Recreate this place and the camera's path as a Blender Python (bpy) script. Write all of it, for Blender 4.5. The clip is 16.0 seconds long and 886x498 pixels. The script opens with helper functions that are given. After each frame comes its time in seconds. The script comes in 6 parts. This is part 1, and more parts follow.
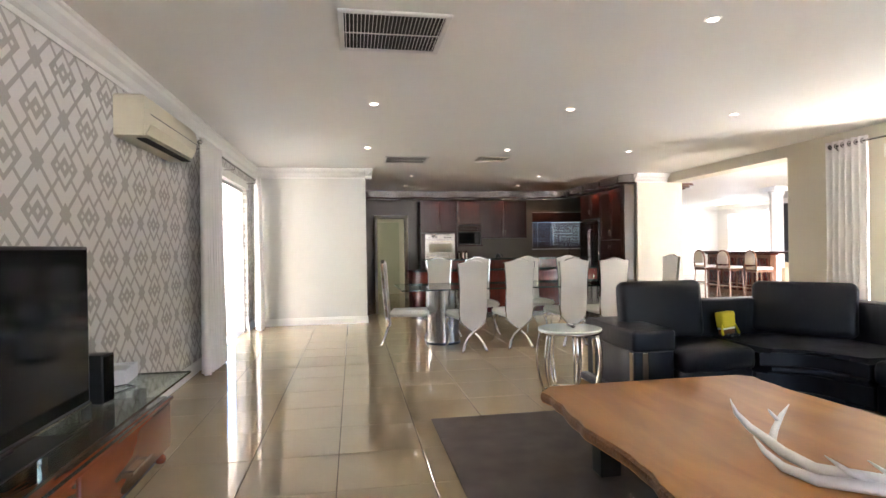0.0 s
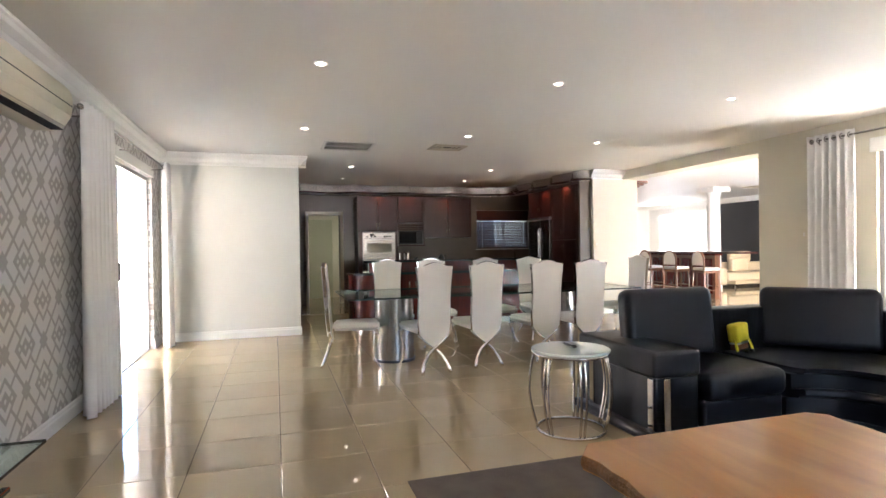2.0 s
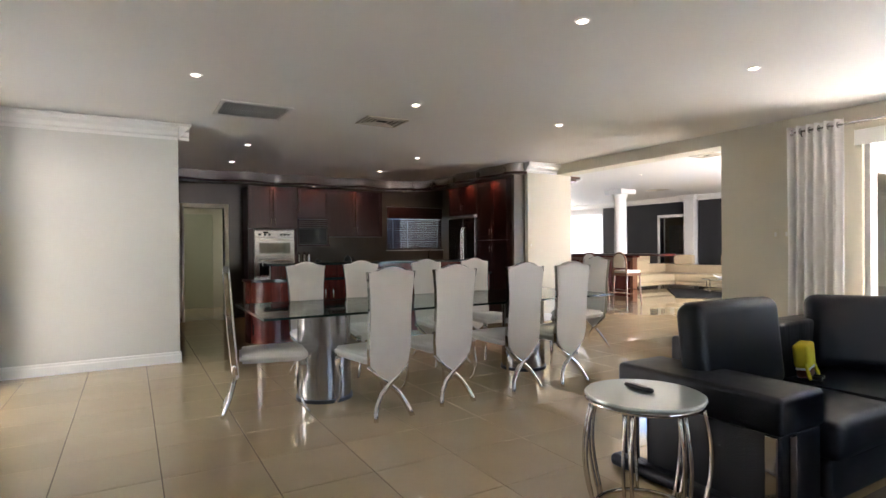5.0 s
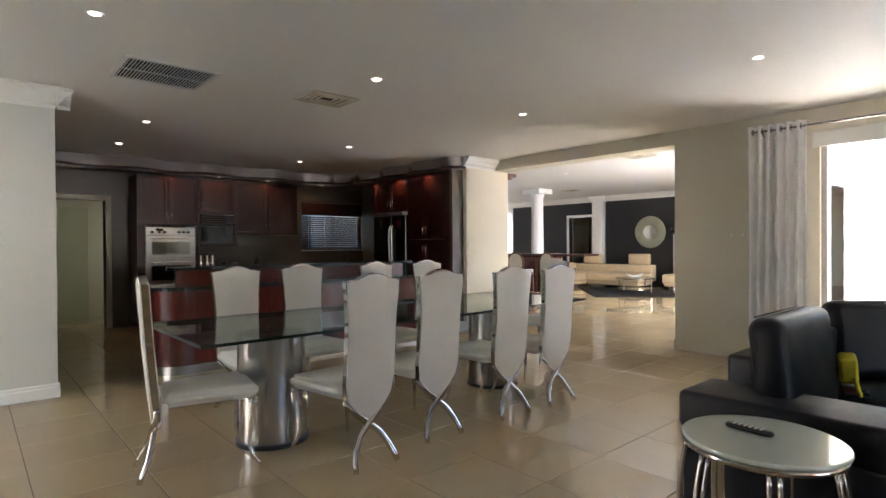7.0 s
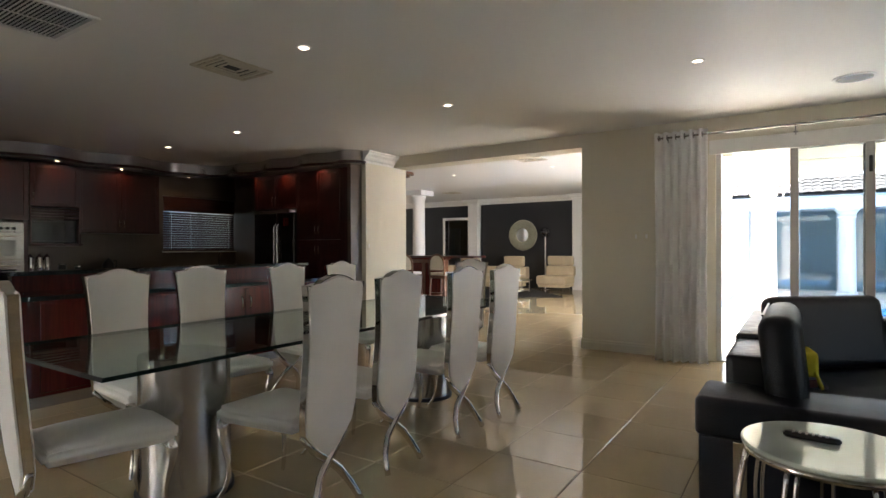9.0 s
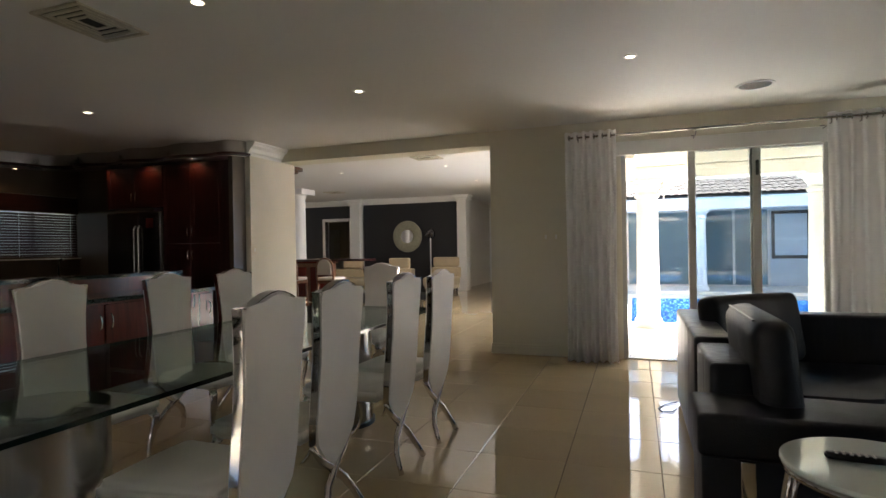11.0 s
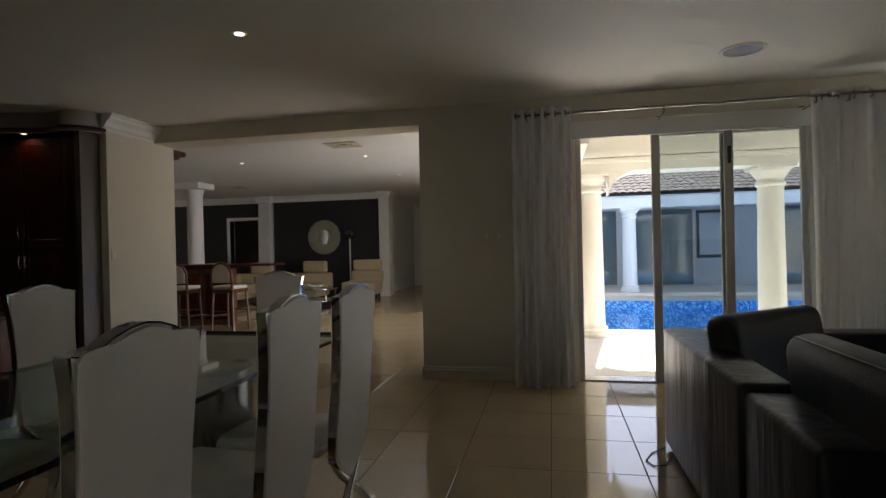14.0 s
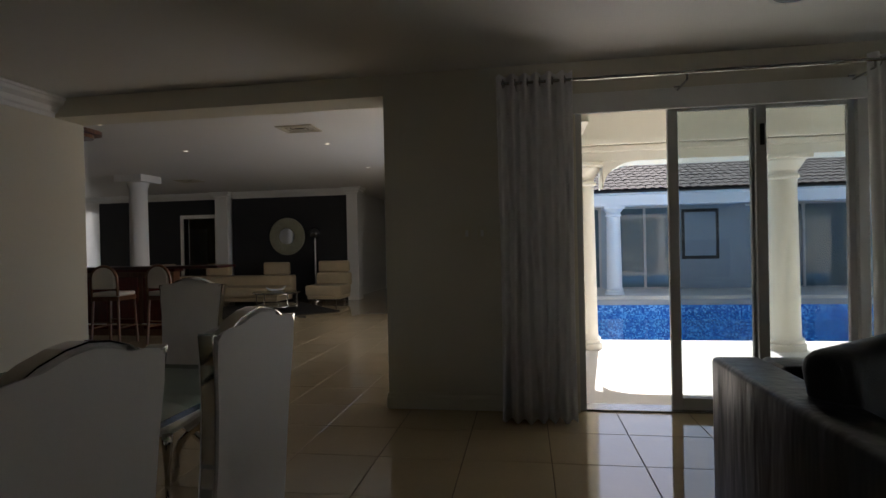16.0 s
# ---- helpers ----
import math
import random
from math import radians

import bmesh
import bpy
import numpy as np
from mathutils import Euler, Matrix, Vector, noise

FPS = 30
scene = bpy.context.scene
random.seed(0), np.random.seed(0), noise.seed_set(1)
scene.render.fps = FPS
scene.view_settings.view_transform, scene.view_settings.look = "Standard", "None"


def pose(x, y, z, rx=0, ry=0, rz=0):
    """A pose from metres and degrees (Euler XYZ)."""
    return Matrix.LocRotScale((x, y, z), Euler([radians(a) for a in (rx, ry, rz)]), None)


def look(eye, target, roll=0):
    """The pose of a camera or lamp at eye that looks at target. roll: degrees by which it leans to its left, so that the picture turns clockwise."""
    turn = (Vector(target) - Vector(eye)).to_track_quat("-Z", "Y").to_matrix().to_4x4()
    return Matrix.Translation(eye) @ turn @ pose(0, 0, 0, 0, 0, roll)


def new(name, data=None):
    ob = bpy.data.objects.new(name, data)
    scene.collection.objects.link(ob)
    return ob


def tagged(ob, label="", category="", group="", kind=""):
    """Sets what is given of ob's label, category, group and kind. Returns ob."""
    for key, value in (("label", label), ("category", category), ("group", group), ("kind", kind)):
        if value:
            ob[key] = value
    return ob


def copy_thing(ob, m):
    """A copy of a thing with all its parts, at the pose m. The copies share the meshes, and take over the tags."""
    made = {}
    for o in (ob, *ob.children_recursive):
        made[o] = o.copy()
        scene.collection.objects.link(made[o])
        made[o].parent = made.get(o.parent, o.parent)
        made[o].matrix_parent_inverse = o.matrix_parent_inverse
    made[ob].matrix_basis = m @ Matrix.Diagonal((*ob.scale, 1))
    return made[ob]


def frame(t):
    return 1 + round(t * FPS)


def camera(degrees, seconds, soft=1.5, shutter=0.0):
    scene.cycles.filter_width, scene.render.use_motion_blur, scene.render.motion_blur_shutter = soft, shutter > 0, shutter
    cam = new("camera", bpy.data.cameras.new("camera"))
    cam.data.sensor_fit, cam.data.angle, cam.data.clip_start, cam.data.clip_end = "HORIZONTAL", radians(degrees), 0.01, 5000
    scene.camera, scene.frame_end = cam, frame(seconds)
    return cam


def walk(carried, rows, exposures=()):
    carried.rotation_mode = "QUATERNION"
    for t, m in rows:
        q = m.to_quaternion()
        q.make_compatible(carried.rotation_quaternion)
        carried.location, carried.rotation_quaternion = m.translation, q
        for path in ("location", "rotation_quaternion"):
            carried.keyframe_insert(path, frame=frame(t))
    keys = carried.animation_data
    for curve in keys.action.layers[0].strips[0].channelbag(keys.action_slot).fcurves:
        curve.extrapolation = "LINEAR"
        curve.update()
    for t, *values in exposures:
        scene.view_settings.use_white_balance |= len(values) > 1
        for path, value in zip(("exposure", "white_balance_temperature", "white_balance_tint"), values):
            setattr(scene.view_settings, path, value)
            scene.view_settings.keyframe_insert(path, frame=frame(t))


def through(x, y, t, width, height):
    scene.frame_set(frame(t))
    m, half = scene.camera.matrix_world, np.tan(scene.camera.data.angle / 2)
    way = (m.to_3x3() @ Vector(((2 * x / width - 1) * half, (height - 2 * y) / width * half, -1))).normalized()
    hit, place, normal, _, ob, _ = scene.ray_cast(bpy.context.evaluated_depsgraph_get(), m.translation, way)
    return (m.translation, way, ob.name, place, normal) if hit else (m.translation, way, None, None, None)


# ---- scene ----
cam = camera(78.8, 16.0)
PATH = [
    (0, (0.359, 0.901, 1.304), (0.688, 2.874, 1.297), -0.9),
    (0.5, (0.303, 1.141, 1.321), (0.718, 3.098, 1.309), -0.8),
    (1, (0.279, 1.43, 1.315), (0.772, 3.369, 1.301), -0.9),
    (1.5, (0.266, 1.724, 1.321), (0.808, 3.649, 1.308), -0.9),
    (2, (0.236, 2.0, 1.319), (0.83, 3.91, 1.306), -0.8),
    (2.5, (0.227, 2.279, 1.303), (0.879, 4.17, 1.29), -0.9),
    (3, (0.221, 2.56, 1.305), (0.925, 4.432, 1.293), -0.7),
    (3.5, (0.173, 2.825, 1.302), (0.938, 4.672, 1.291), -0.7),
    (4, (0.141, 3.086, 1.281), (0.993, 4.895, 1.272), -0.6),
    (6.5, (0.035, 4.43, 1.304), (1.265, 6.007, 1.289), -0.5),
    (7, (-0.003, 4.661, 1.31), (1.322, 6.159, 1.294), -0.4),
    (7.5, (-0.009, 4.892, 1.287), (1.403, 6.308, 1.275), -0.2),
    (8, (-0.02, 5.094, 1.287), (1.468, 6.43, 1.279), -0.3),
    (8.5, (-0.055, 5.296, 1.286), (1.526, 6.52, 1.28), -0.2),
    (9, (-0.075, 5.472, 1.273), (1.594, 6.574, 1.267), -0.2),
    (9.5, (-0.028, 5.674, 1.268), (1.708, 6.667, 1.266), -0.3),
    (12, (0.438, 6.274, 1.319), (2.365, 6.806, 1.308), -1.1),
    (12.5, (0.631, 6.359, 1.329), (2.568, 6.856, 1.318), -1.1),
    (13, (0.82, 6.421, 1.321), (2.767, 6.874, 1.308), -1.3),
    (13.5, (1.084, 6.436, 1.322), (3.039, 6.858, 1.312), -1.2),
    (14, (1.325, 6.471, 1.303), (3.285, 6.868, 1.295), -1.3),
    (14.5, (1.561, 6.534, 1.313), (3.527, 6.902, 1.304), -1.3),
    (15, (1.793, 6.566, 1.316), (3.764, 6.904, 1.303), -1.3),
    (15.5, (2.053, 6.584, 1.316), (4.027, 6.905, 1.303), -1.3),
    (16, (2.306, 6.632, 1.294), (4.283, 6.936, 1.286), -1.2),
]
EXPOSURES = [(0, 5.2, 6300, 20), (2.5, 5.15, 6200, 20), (4, 4.85, 6150, 20), (6.5, 4.45, 6200, 18), (8, 4.1, 6250, 17), (9.5, 3.75, 6450, 16), (12, 2.95, 6650, 16), (13, 2.55, 6650, 15), (14.5, 1.85, 6350, 15), (16, 1.3, 6300, 16)]
walk(cam, [(t, look(eye, target, roll)) for t, eye, target, roll in PATH], EXPOSURES)

# ---- light ----
world = bpy.data.worlds.new("World")
scene.world = world
world.use_nodes = True
wn = world.node_tree.nodes
sky = wn.new("ShaderNodeTexSky")
sky.sky_type = "NISHITA"
sky.sun_disc = False
sky.sun_elevation, sky.sun_rotation = radians(44), radians(97.6)
wn["Background"].inputs["Strength"].default_value = 0.075
world.node_tree.links.new(sky.outputs["Color"], wn["Background"].inputs["Color"])

sun = new("sun", bpy.data.lights.new("sun", "SUN"))
sun.data.energy, sun.data.angle, sun.data.color = 5.0, radians(0.53), (1.0, 0.95, 0.87)
sun.matrix_world = look((30, -4.0, 29.2), (0, 0, 0))


def opening_light(name, eye, target, width, height, power, color=(0.92, 0.96, 1.0)):
    """An area lamp added at an opening, in place of daylight."""
    lamp = new(name, bpy.data.lights.new(name, "AREA"))
    lamp.data.shape, lamp.data.size, lamp.data.size_y = "RECTANGLE", width, height
    lamp.data.energy, lamp.data.color = power, color
    lamp.matrix_world = look(eye, target)
    return lamp


# fill lamp added at the invented south window
opening_light("added_light_south", (2.9, -1.75, 1.5), (2.9, 3, 1.3), 2.3, 1.2, 0.07)
south_glass = opening_light("daylight_lounge_south", (10.0, 6.8, 1.3), (11.5, 12, 0.6), 3.0, 1.9, 6.5, (1.0, 0.98, 0.95))
south_glass.data.spread = radians(100)
opening_light("daylight_lounge_east", (15.85, 19.5, 1.4), (10.0, 17, 1.0), 2.5, 2.0, 8)
# greenish lamp added at an invented side opening, to brighten the corridor
opening_light("added_light_corridor", (2.9, 15.6, 1.4), (0.8, 15.6, 1.2), 0.78, 0.98, 0.3, (0.95, 1.0, 0.8))


# ---- materials ----
def mat(name, color, rough=0.5, metal=0.0, grain=0.0, scale=8.0, fine=60.0, bump=0.0, coat=0.0, vary=0.0, gloss_vary=0.0, stretch=None):
    """A surface: base colour with broad and fine variation, relief and uneven gloss."""
    m = bpy.data.materials.new(name)
    m.use_nodes = True
    t = m.node_tree
    p = t.nodes["Principled BSDF"]
    p.inputs["Roughness"].default_value, p.inputs["Metallic"].default_value = rough, metal
    p.inputs["Coat Weight"].default_value = coat
    p.inputs["Coat Roughness"].default_value = 0.08
    geo = t.nodes.new("ShaderNodeNewGeometry")
    where = geo.outputs["Position"]
    if stretch:
        sc = t.nodes.new("ShaderNodeMapping")
        sc.inputs["Scale"].default_value = stretch
        t.links.new(where, sc.inputs["Vector"])
        where = sc.outputs["Vector"]
    broad = t.nodes.new("ShaderNodeTexNoise")
    broad.inputs["Scale"].default_value, broad.inputs["Detail"].default_value = scale, 4
    finer = t.nodes.new("ShaderNodeTexNoise")
    finer.inputs["Scale"].default_value, finer.inputs["Detail"].default_value = fine, 3
    for n in (broad, finer):
        t.links.new(where, n.inputs["Vector"])
    mixed = t.nodes.new("ShaderNodeMath")
    mixed.operation = "MULTIPLY_ADD"
    mixed.inputs[1].default_value = 0.35
    t.links.new(finer.outputs["Fac"], mixed.inputs[0])
    t.links.new(broad.outputs["Fac"], mixed.inputs[2])
    ramp = t.nodes.new("ShaderNodeMapRange")
    ramp.inputs["From Min"].default_value, ramp.inputs["From Max"].default_value = 0.4, 0.95
    ramp.inputs["To Min"].default_value, ramp.inputs["To Max"].default_value = 1 - grain, 1 + grain
    t.links.new(mixed.outputs[0], ramp.inputs["Value"])
    value = ramp.outputs["Result"]
    if vary:
        info = t.nodes.new("ShaderNodeObjectInfo")
        each = t.nodes.new("ShaderNodeMapRange")
        each.inputs["To Min"].default_value, each.inputs["To Max"].default_value = 1 - vary, 1 + vary
        t.links.new(info.outputs["Random"], each.inputs["Value"])
        times = t.nodes.new("ShaderNodeMath")
        times.operation = "MULTIPLY"
        t.links.new(value, times.inputs[0])
        t.links.new(each.outputs["Result"], times.inputs[1])
        value = times.outputs[0]
    tint = t.nodes.new("ShaderNodeVectorMath")
    tint.operation = "SCALE"
    tint.inputs[0].default_value = color
    t.links.new(value, tint.inputs["Scale"])
    t.links.new(tint.outputs["Vector"], p.inputs["Base Color"])
    if gloss_vary:
        g = t.nodes.new("ShaderNodeMapRange")
        g.inputs["From Min"].default_value, g.inputs["From Max"].default_value = 0.3, 0.8
        g.inputs["To Min"].default_value, g.inputs["To Max"].default_value = max(0.02, rough - gloss_vary), rough + gloss_vary
        t.links.new(broad.outputs["Fac"], g.inputs["Value"])
        t.links.new(g.outputs["Result"], p.inputs["Roughness"])
    if bump:
        b = t.nodes.new("ShaderNodeBump")
        b.inputs["Strength"].default_value, b.inputs["Distance"].default_value = bump, 0.01
        t.links.new(finer.outputs["Fac"], b.inputs["Height"])
        t.links.new(b.outputs["Normal"], p.inputs["Normal"])
    return m


def glow(name, color, strength):
    m = bpy.data.materials.new(name)
    m.use_nodes = True
    p = m.node_tree.nodes["Principled BSDF"]
    p.inputs["Base Color"].default_value = (*color, 1)
    p.inputs["Emission Color"].default_value = (*color, 1)
    p.inputs["Emission Strength"].default_value = strength
    return m


def glass(name, color=(1, 1, 1), rough=0.0, base=0.04, most=0.96):
    """Pane glass that lets light straight through and mirrors more at a low angle."""
    m = bpy.data.materials.new(name)
    m.use_nodes = True
    t = m.node_tree
    out = t.nodes["Material Output"]
    clear = t.nodes.new("ShaderNodeBsdfTransparent")
    clear.inputs["Color"].default_value = (*color, 1)
    shine = t.nodes.new("ShaderNodeBsdfGlossy")
    shine.inputs["Roughness"].default_value = rough
    weight = t.nodes.new("ShaderNodeLayerWeight")
    weight.inputs["Blend"].default_value = 0.5
    power = t.nodes.new("ShaderNodeMath")
    power.operation = "POWER"
    power.inputs[1].default_value = 5.0
    t.links.new(weight.outputs["Facing"], power.inputs[0])
    gloss = t.nodes.new("ShaderNodeMath")
    gloss.operation = "MULTIPLY_ADD"
    gloss.inputs[1].default_value, gloss.inputs[2].default_value = most, base
    t.links.new(power.outputs[0], gloss.inputs[0])
    mix = t.nodes.new("ShaderNodeMixShader")
    t.links.new(gloss.outputs[0], mix.inputs["Fac"])
    t.links.new(clear.outputs[0], mix.inputs[1])
    t.links.new(shine.outputs[0], mix.inputs[2])
    t.links.new(mix.outputs[0], out.inputs["Surface"])
    return m


def cloth(name, color, through=0.35):
    m = mat(name, color, 0.9, grain=0.06, scale=3, fine=220, bump=0.12)
    t = m.node_tree
    p, out = t.nodes["Principled BSDF"], t.nodes["Material Output"]
    tr = t.nodes.new("ShaderNodeBsdfTranslucent")
    tr.inputs["Color"].default_value = (*color, 1)
    mix = t.nodes.new("ShaderNodeMixShader")
    mix.inputs["Fac"].default_value = through
    t.links.new(p.outputs[0], mix.inputs[1])
    t.links.new(tr.outputs[0], mix.inputs[2])
    t.links.new(mix.outputs[0], out.inputs["Surface"])
    return m


def wallpaper(name):
    """White nested lozenges on grey paper, the lozenges 0.57 m wide and 0.56 m high."""
    m = bpy.data.materials.new(name)
    m.use_nodes = True
    t = m.node_tree
    p = t.nodes["Principled BSDF"]
    p.inputs["Roughness"].default_value = 0.65
    geo = t.nodes.new("ShaderNodeNewGeometry")
    split = t.nodes.new("ShaderNodeSeparateXYZ")
    t.links.new(geo.outputs["Position"], split.inputs[0])

    def op(kind, a, b=None):
        n = t.nodes.new("ShaderNodeMath")
        n.operation = kind
        for k, v in enumerate((a, b)):
            if v is None:
                continue
            if isinstance(v, (int, float)):
                n.inputs[k].default_value = v
            else:
                t.links.new(v, n.inputs[k])
        return n.outputs[0]

    u = op("DIVIDE", op("SUBTRACT", split.outputs["Y"], 4.14 - 0.286), 0.572)
    v = op("DIVIDE", op("SUBTRACT", split.outputs["Z"], 2.09 - 0.2785), 0.557)

    def cell(du, dv):
        fu = op("ABSOLUTE", op("SUBTRACT", op("FRACT", op("ADD", u, du)), 0.5))
        fv = op("ABSOLUTE", op("SUBTRACT", op("FRACT", op("ADD", v, dv)), 0.5))
        return op("ADD", fu, fv)

    def band(d, lo, hi):
        return op("MULTIPLY", op("GREATER_THAN", d, lo), op("LESS_THAN", d, hi))

    a, b = cell(0, 0), cell(0.5, 0.5)
    # the lattice, and a small pierced diamond where its lines cross
    marks = op("MAXIMUM", band(a, 0.466, 0.51), band(b, 0.466, 0.51))
    for d in (cell(0.5, 0), cell(0, 0.5)):
        marks = op("MAXIMUM", marks, band(d, 0.04, 0.125))
    # short strokes that join each ornament to its neighbours
    fu = op("ABSOLUTE", op("SUBTRACT", op("FRACT", u), 0.5))
    fv = op("ABSOLUTE", op("SUBTRACT", op("FRACT", v), 0.5))
    stroke = op("LESS_THAN", op("ABSOLUTE", op("SUBTRACT", fu, fv)), 0.03)
    stroke = op("MULTIPLY", stroke, op("MULTIPLY", op("GREATER_THAN", a, 0.24), op("GREATER_THAN", b, 0.24)))
    marks = op("MAXIMUM", marks, stroke)
    # the ornament: a ring round three pierced diamonds
    for du, dv in ((0, 0), (0.5, 0.5)):
        d = cell(du, dv)
        marks = op("MAXIMUM", marks, op("MAXIMUM", band(d, 0.205, 0.27), band(d, 0.035, 0.12)))
        for side in (-0.15, 0.15):
            marks = op("MAXIMUM", marks, band(cell(du + side, dv), 0.03, 0.085))
    mix = t.nodes.new("ShaderNodeMix")
    mix.data_type = "RGBA"
    mix.inputs["A"].default_value = (0.64, 0.62, 0.59, 1)
    mix.inputs["B"].default_value = (0.39, 0.37, 0.34, 1)
    t.links.new(marks, mix.inputs["Factor"])
    grain = t.nodes.new("ShaderNodeTexNoise")
    grain.inputs["Scale"].default_value = 160
    t.links.new(geo.outputs["Position"], grain.inputs["Vector"])
    lift = t.nodes.new("ShaderNodeMapRange")
    lift.inputs["To Min"].default_value, lift.inputs["To Max"].default_value = 0.9, 1.08
    t.links.new(grain.outputs["Fac"], lift.inputs["Value"])
    tint = t.nodes.new("ShaderNodeVectorMath")
    tint.operation = "SCALE"
    t.links.new(mix.outputs["Result"], tint.inputs[0])
    t.links.new(lift.outputs["Result"], tint.inputs["Scale"])
    t.links.new(tint.outputs["Vector"], p.inputs["Base Color"])
    return m


def wood(name, dark, light, scale=3.0, rough=0.35, coat=0.3, stretch=(1, 14, 14)):
    """Grain that runs along one axis, between two tones."""
    m = bpy.data.materials.new(name)
    m.use_nodes = True
    t = m.node_tree
    p = t.nodes["Principled BSDF"]
    p.inputs["Roughness"].default_value, p.inputs["Coat Weight"].default_value = rough, coat
    p.inputs["Coat Roughness"].default_value = 0.12
    geo = t.nodes.new("ShaderNodeNewGeometry")
    mp = t.nodes.new("ShaderNodeMapping")
    mp.inputs["Scale"].default_value = stretch
    t.links.new(geo.outputs["Position"], mp.inputs["Vector"])
    n = t.nodes.new("ShaderNodeTexNoise")
    n.inputs["Scale"].default_value, n.inputs["Detail"].default_value, n.inputs["Distortion"].default_value = scale, 6, 0.8
    t.links.new(mp.outputs["Vector"], n.inputs["Vector"])
    r = t.nodes.new("ShaderNodeValToRGB")
    r.color_ramp.elements[0].position, r.color_ramp.elements[1].position = 0.32, 0.7
    r.color_ramp.elements[0].color, r.color_ramp.elements[1].color = (*dark, 1), (*light, 1)
    t.links.new(n.outputs["Fac"], r.inputs["Fac"])
    t.links.new(r.outputs["Color"], p.inputs["Base Color"])
    b = t.nodes.new("ShaderNodeBump")
    b.inputs["Strength"].default_value, b.inputs["Distance"].default_value = 0.08, 0.004
    t.links.new(n.outputs["Fac"], b.inputs["Height"])
    t.links.new(b.outputs["Normal"], p.inputs["Normal"])
    return m


M_TILE = mat("cream_porcelain", (0.50, 0.39, 0.235), 0.045, grain=0.05, scale=2.5, fine=35, vary=0.035, gloss_vary=0.03)
M_TILE.node_tree.nodes["Principled BSDF"].inputs["IOR"].default_value = 1.75
M_GROUT = mat("brown_grout", (0.10, 0.065, 0.04), 0.8, grain=0.2, bump=0.2)
M_WALL = mat("cream_wall_paint", (0.66, 0.615, 0.49), 0.55, grain=0.02, scale=1.5, fine=140, bump=0.04)
M_WHITEWALL = mat("white_wall_paint", (0.76, 0.75, 0.72), 0.55, grain=0.02, scale=1.5, fine=140, bump=0.04)
M_CEIL = mat("ceiling_paint", (0.72, 0.70, 0.66), 0.6, grain=0.015, scale=1.0, fine=120, bump=0.03)
M_TRIM = mat("white_trim_paint", (0.76, 0.75, 0.71), 0.4, grain=0.02, bump=0.02)
M_PAPER = wallpaper("lozenge_wallpaper")
M_DARKWALL = mat("charcoal_wall_paint", (0.022, 0.023, 0.026), 0.5, grain=0.08, scale=2, bump=0.05)
M_KITWALL = mat("taupe_glazed_tile", (0.11, 0.088, 0.066), 0.28, grain=0.06, scale=3)
M_CURTAIN = cloth("white_curtain", (0.88, 0.86, 0.83), 0.22)
M_CHROME = mat("chrome", (0.64, 0.61, 0.57), 0.06, 1.0, grain=0.03)
M_STEEL = mat("brushed_steel", (0.44, 0.43, 0.42), 0.25, 1.0, grain=0.08, scale=4, fine=90, stretch=(60, 60, 1))
M_ALU = mat("white_coated_aluminium", (0.42, 0.41, 0.39), 0.35, grain=0.02)
M_LEATHER = mat("black_leather", (0.010, 0.0105, 0.014), 0.40, grain=0.18, scale=6, fine=170, bump=0.25, gloss_vary=0.06)
M_LEATHER.node_tree.nodes["Principled BSDF"].inputs["Specular IOR Level"].default_value = 0.32
M_CREASED = mat("creased_black_leather", (0.010, 0.0105, 0.014), 0.36, grain=0.18, scale=6, fine=2.0, bump=0.6, stretch=(3.2, 3.2, 0.5))
M_CREASED.node_tree.nodes["Principled BSDF"].inputs["Specular IOR Level"].default_value = 0.35
for node in M_CREASED.node_tree.nodes:
    if node.type == "BUMP":
        node.inputs["Strength"].default_value, node.inputs["Distance"].default_value = 0.7, 0.022
M_VINYL = mat("white_upholstery", (0.76, 0.72, 0.67), 0.5, grain=0.035, scale=5, fine=240, bump=0.1)
M_TANVINYL = mat("cream_leather", (0.56, 0.45, 0.29), 0.45, grain=0.06, scale=5, fine=160, bump=0.15)
M_CHERRY = wood("dark_cherry_veneer", (0.024, 0.0036, 0.003), (0.042, 0.0062, 0.0045), 2.2, 0.3, 0.12, (14, 14, 1.2))
M_REDPANEL = wood("red_cherry_veneer", (0.06, 0.008, 0.006), (0.105, 0.015, 0.010), 2.2, 0.2, 0.5, (14, 14, 1.2))
M_SLAB = wood("yellowwood_slab", (0.37, 0.135, 0.023), (0.54, 0.235, 0.056), 1.2, 0.3, 0.35, (5, 1, 5))
M_BARK = mat("rough_slab_edge", (0.22, 0.10, 0.035), 0.7, grain=0.35, scale=14, fine=70, bump=0.9)
M_CABINETWOOD = wood("red_brown_cabinet_wood", (0.16, 0.036, 0.011), (0.25, 0.062, 0.019), 1.1, 0.22, 0.4, (8, 1.2, 6))
M_GRANITE = mat("black_granite", (0.016, 0.016, 0.017), 0.07, grain=0.5, scale=60, fine=300)
M_BLACK = mat("black_plastic", (0.012, 0.012, 0.013), 0.3, grain=0.1)
M_SCREEN = mat("black_screen", (0.008, 0.008, 0.009), 0.09)
M_SCREEN.node_tree.nodes["Principled BSDF"].inputs["Specular IOR Level"].default_value = 0.25
M_RUG = mat("taupe_rug", (0.155, 0.122, 0.10), 0.95, grain=0.22, scale=5, fine=260, bump=0.7)
M_ACPLASTIC = mat("ivory_plastic", (0.66, 0.61, 0.46), 0.4, grain=0.03)
M_GLASS = glass("clear_glass", (0.93, 0.97, 0.95))
M_GREENGLASS = glass("green_glass", (0.84, 0.93, 0.88))
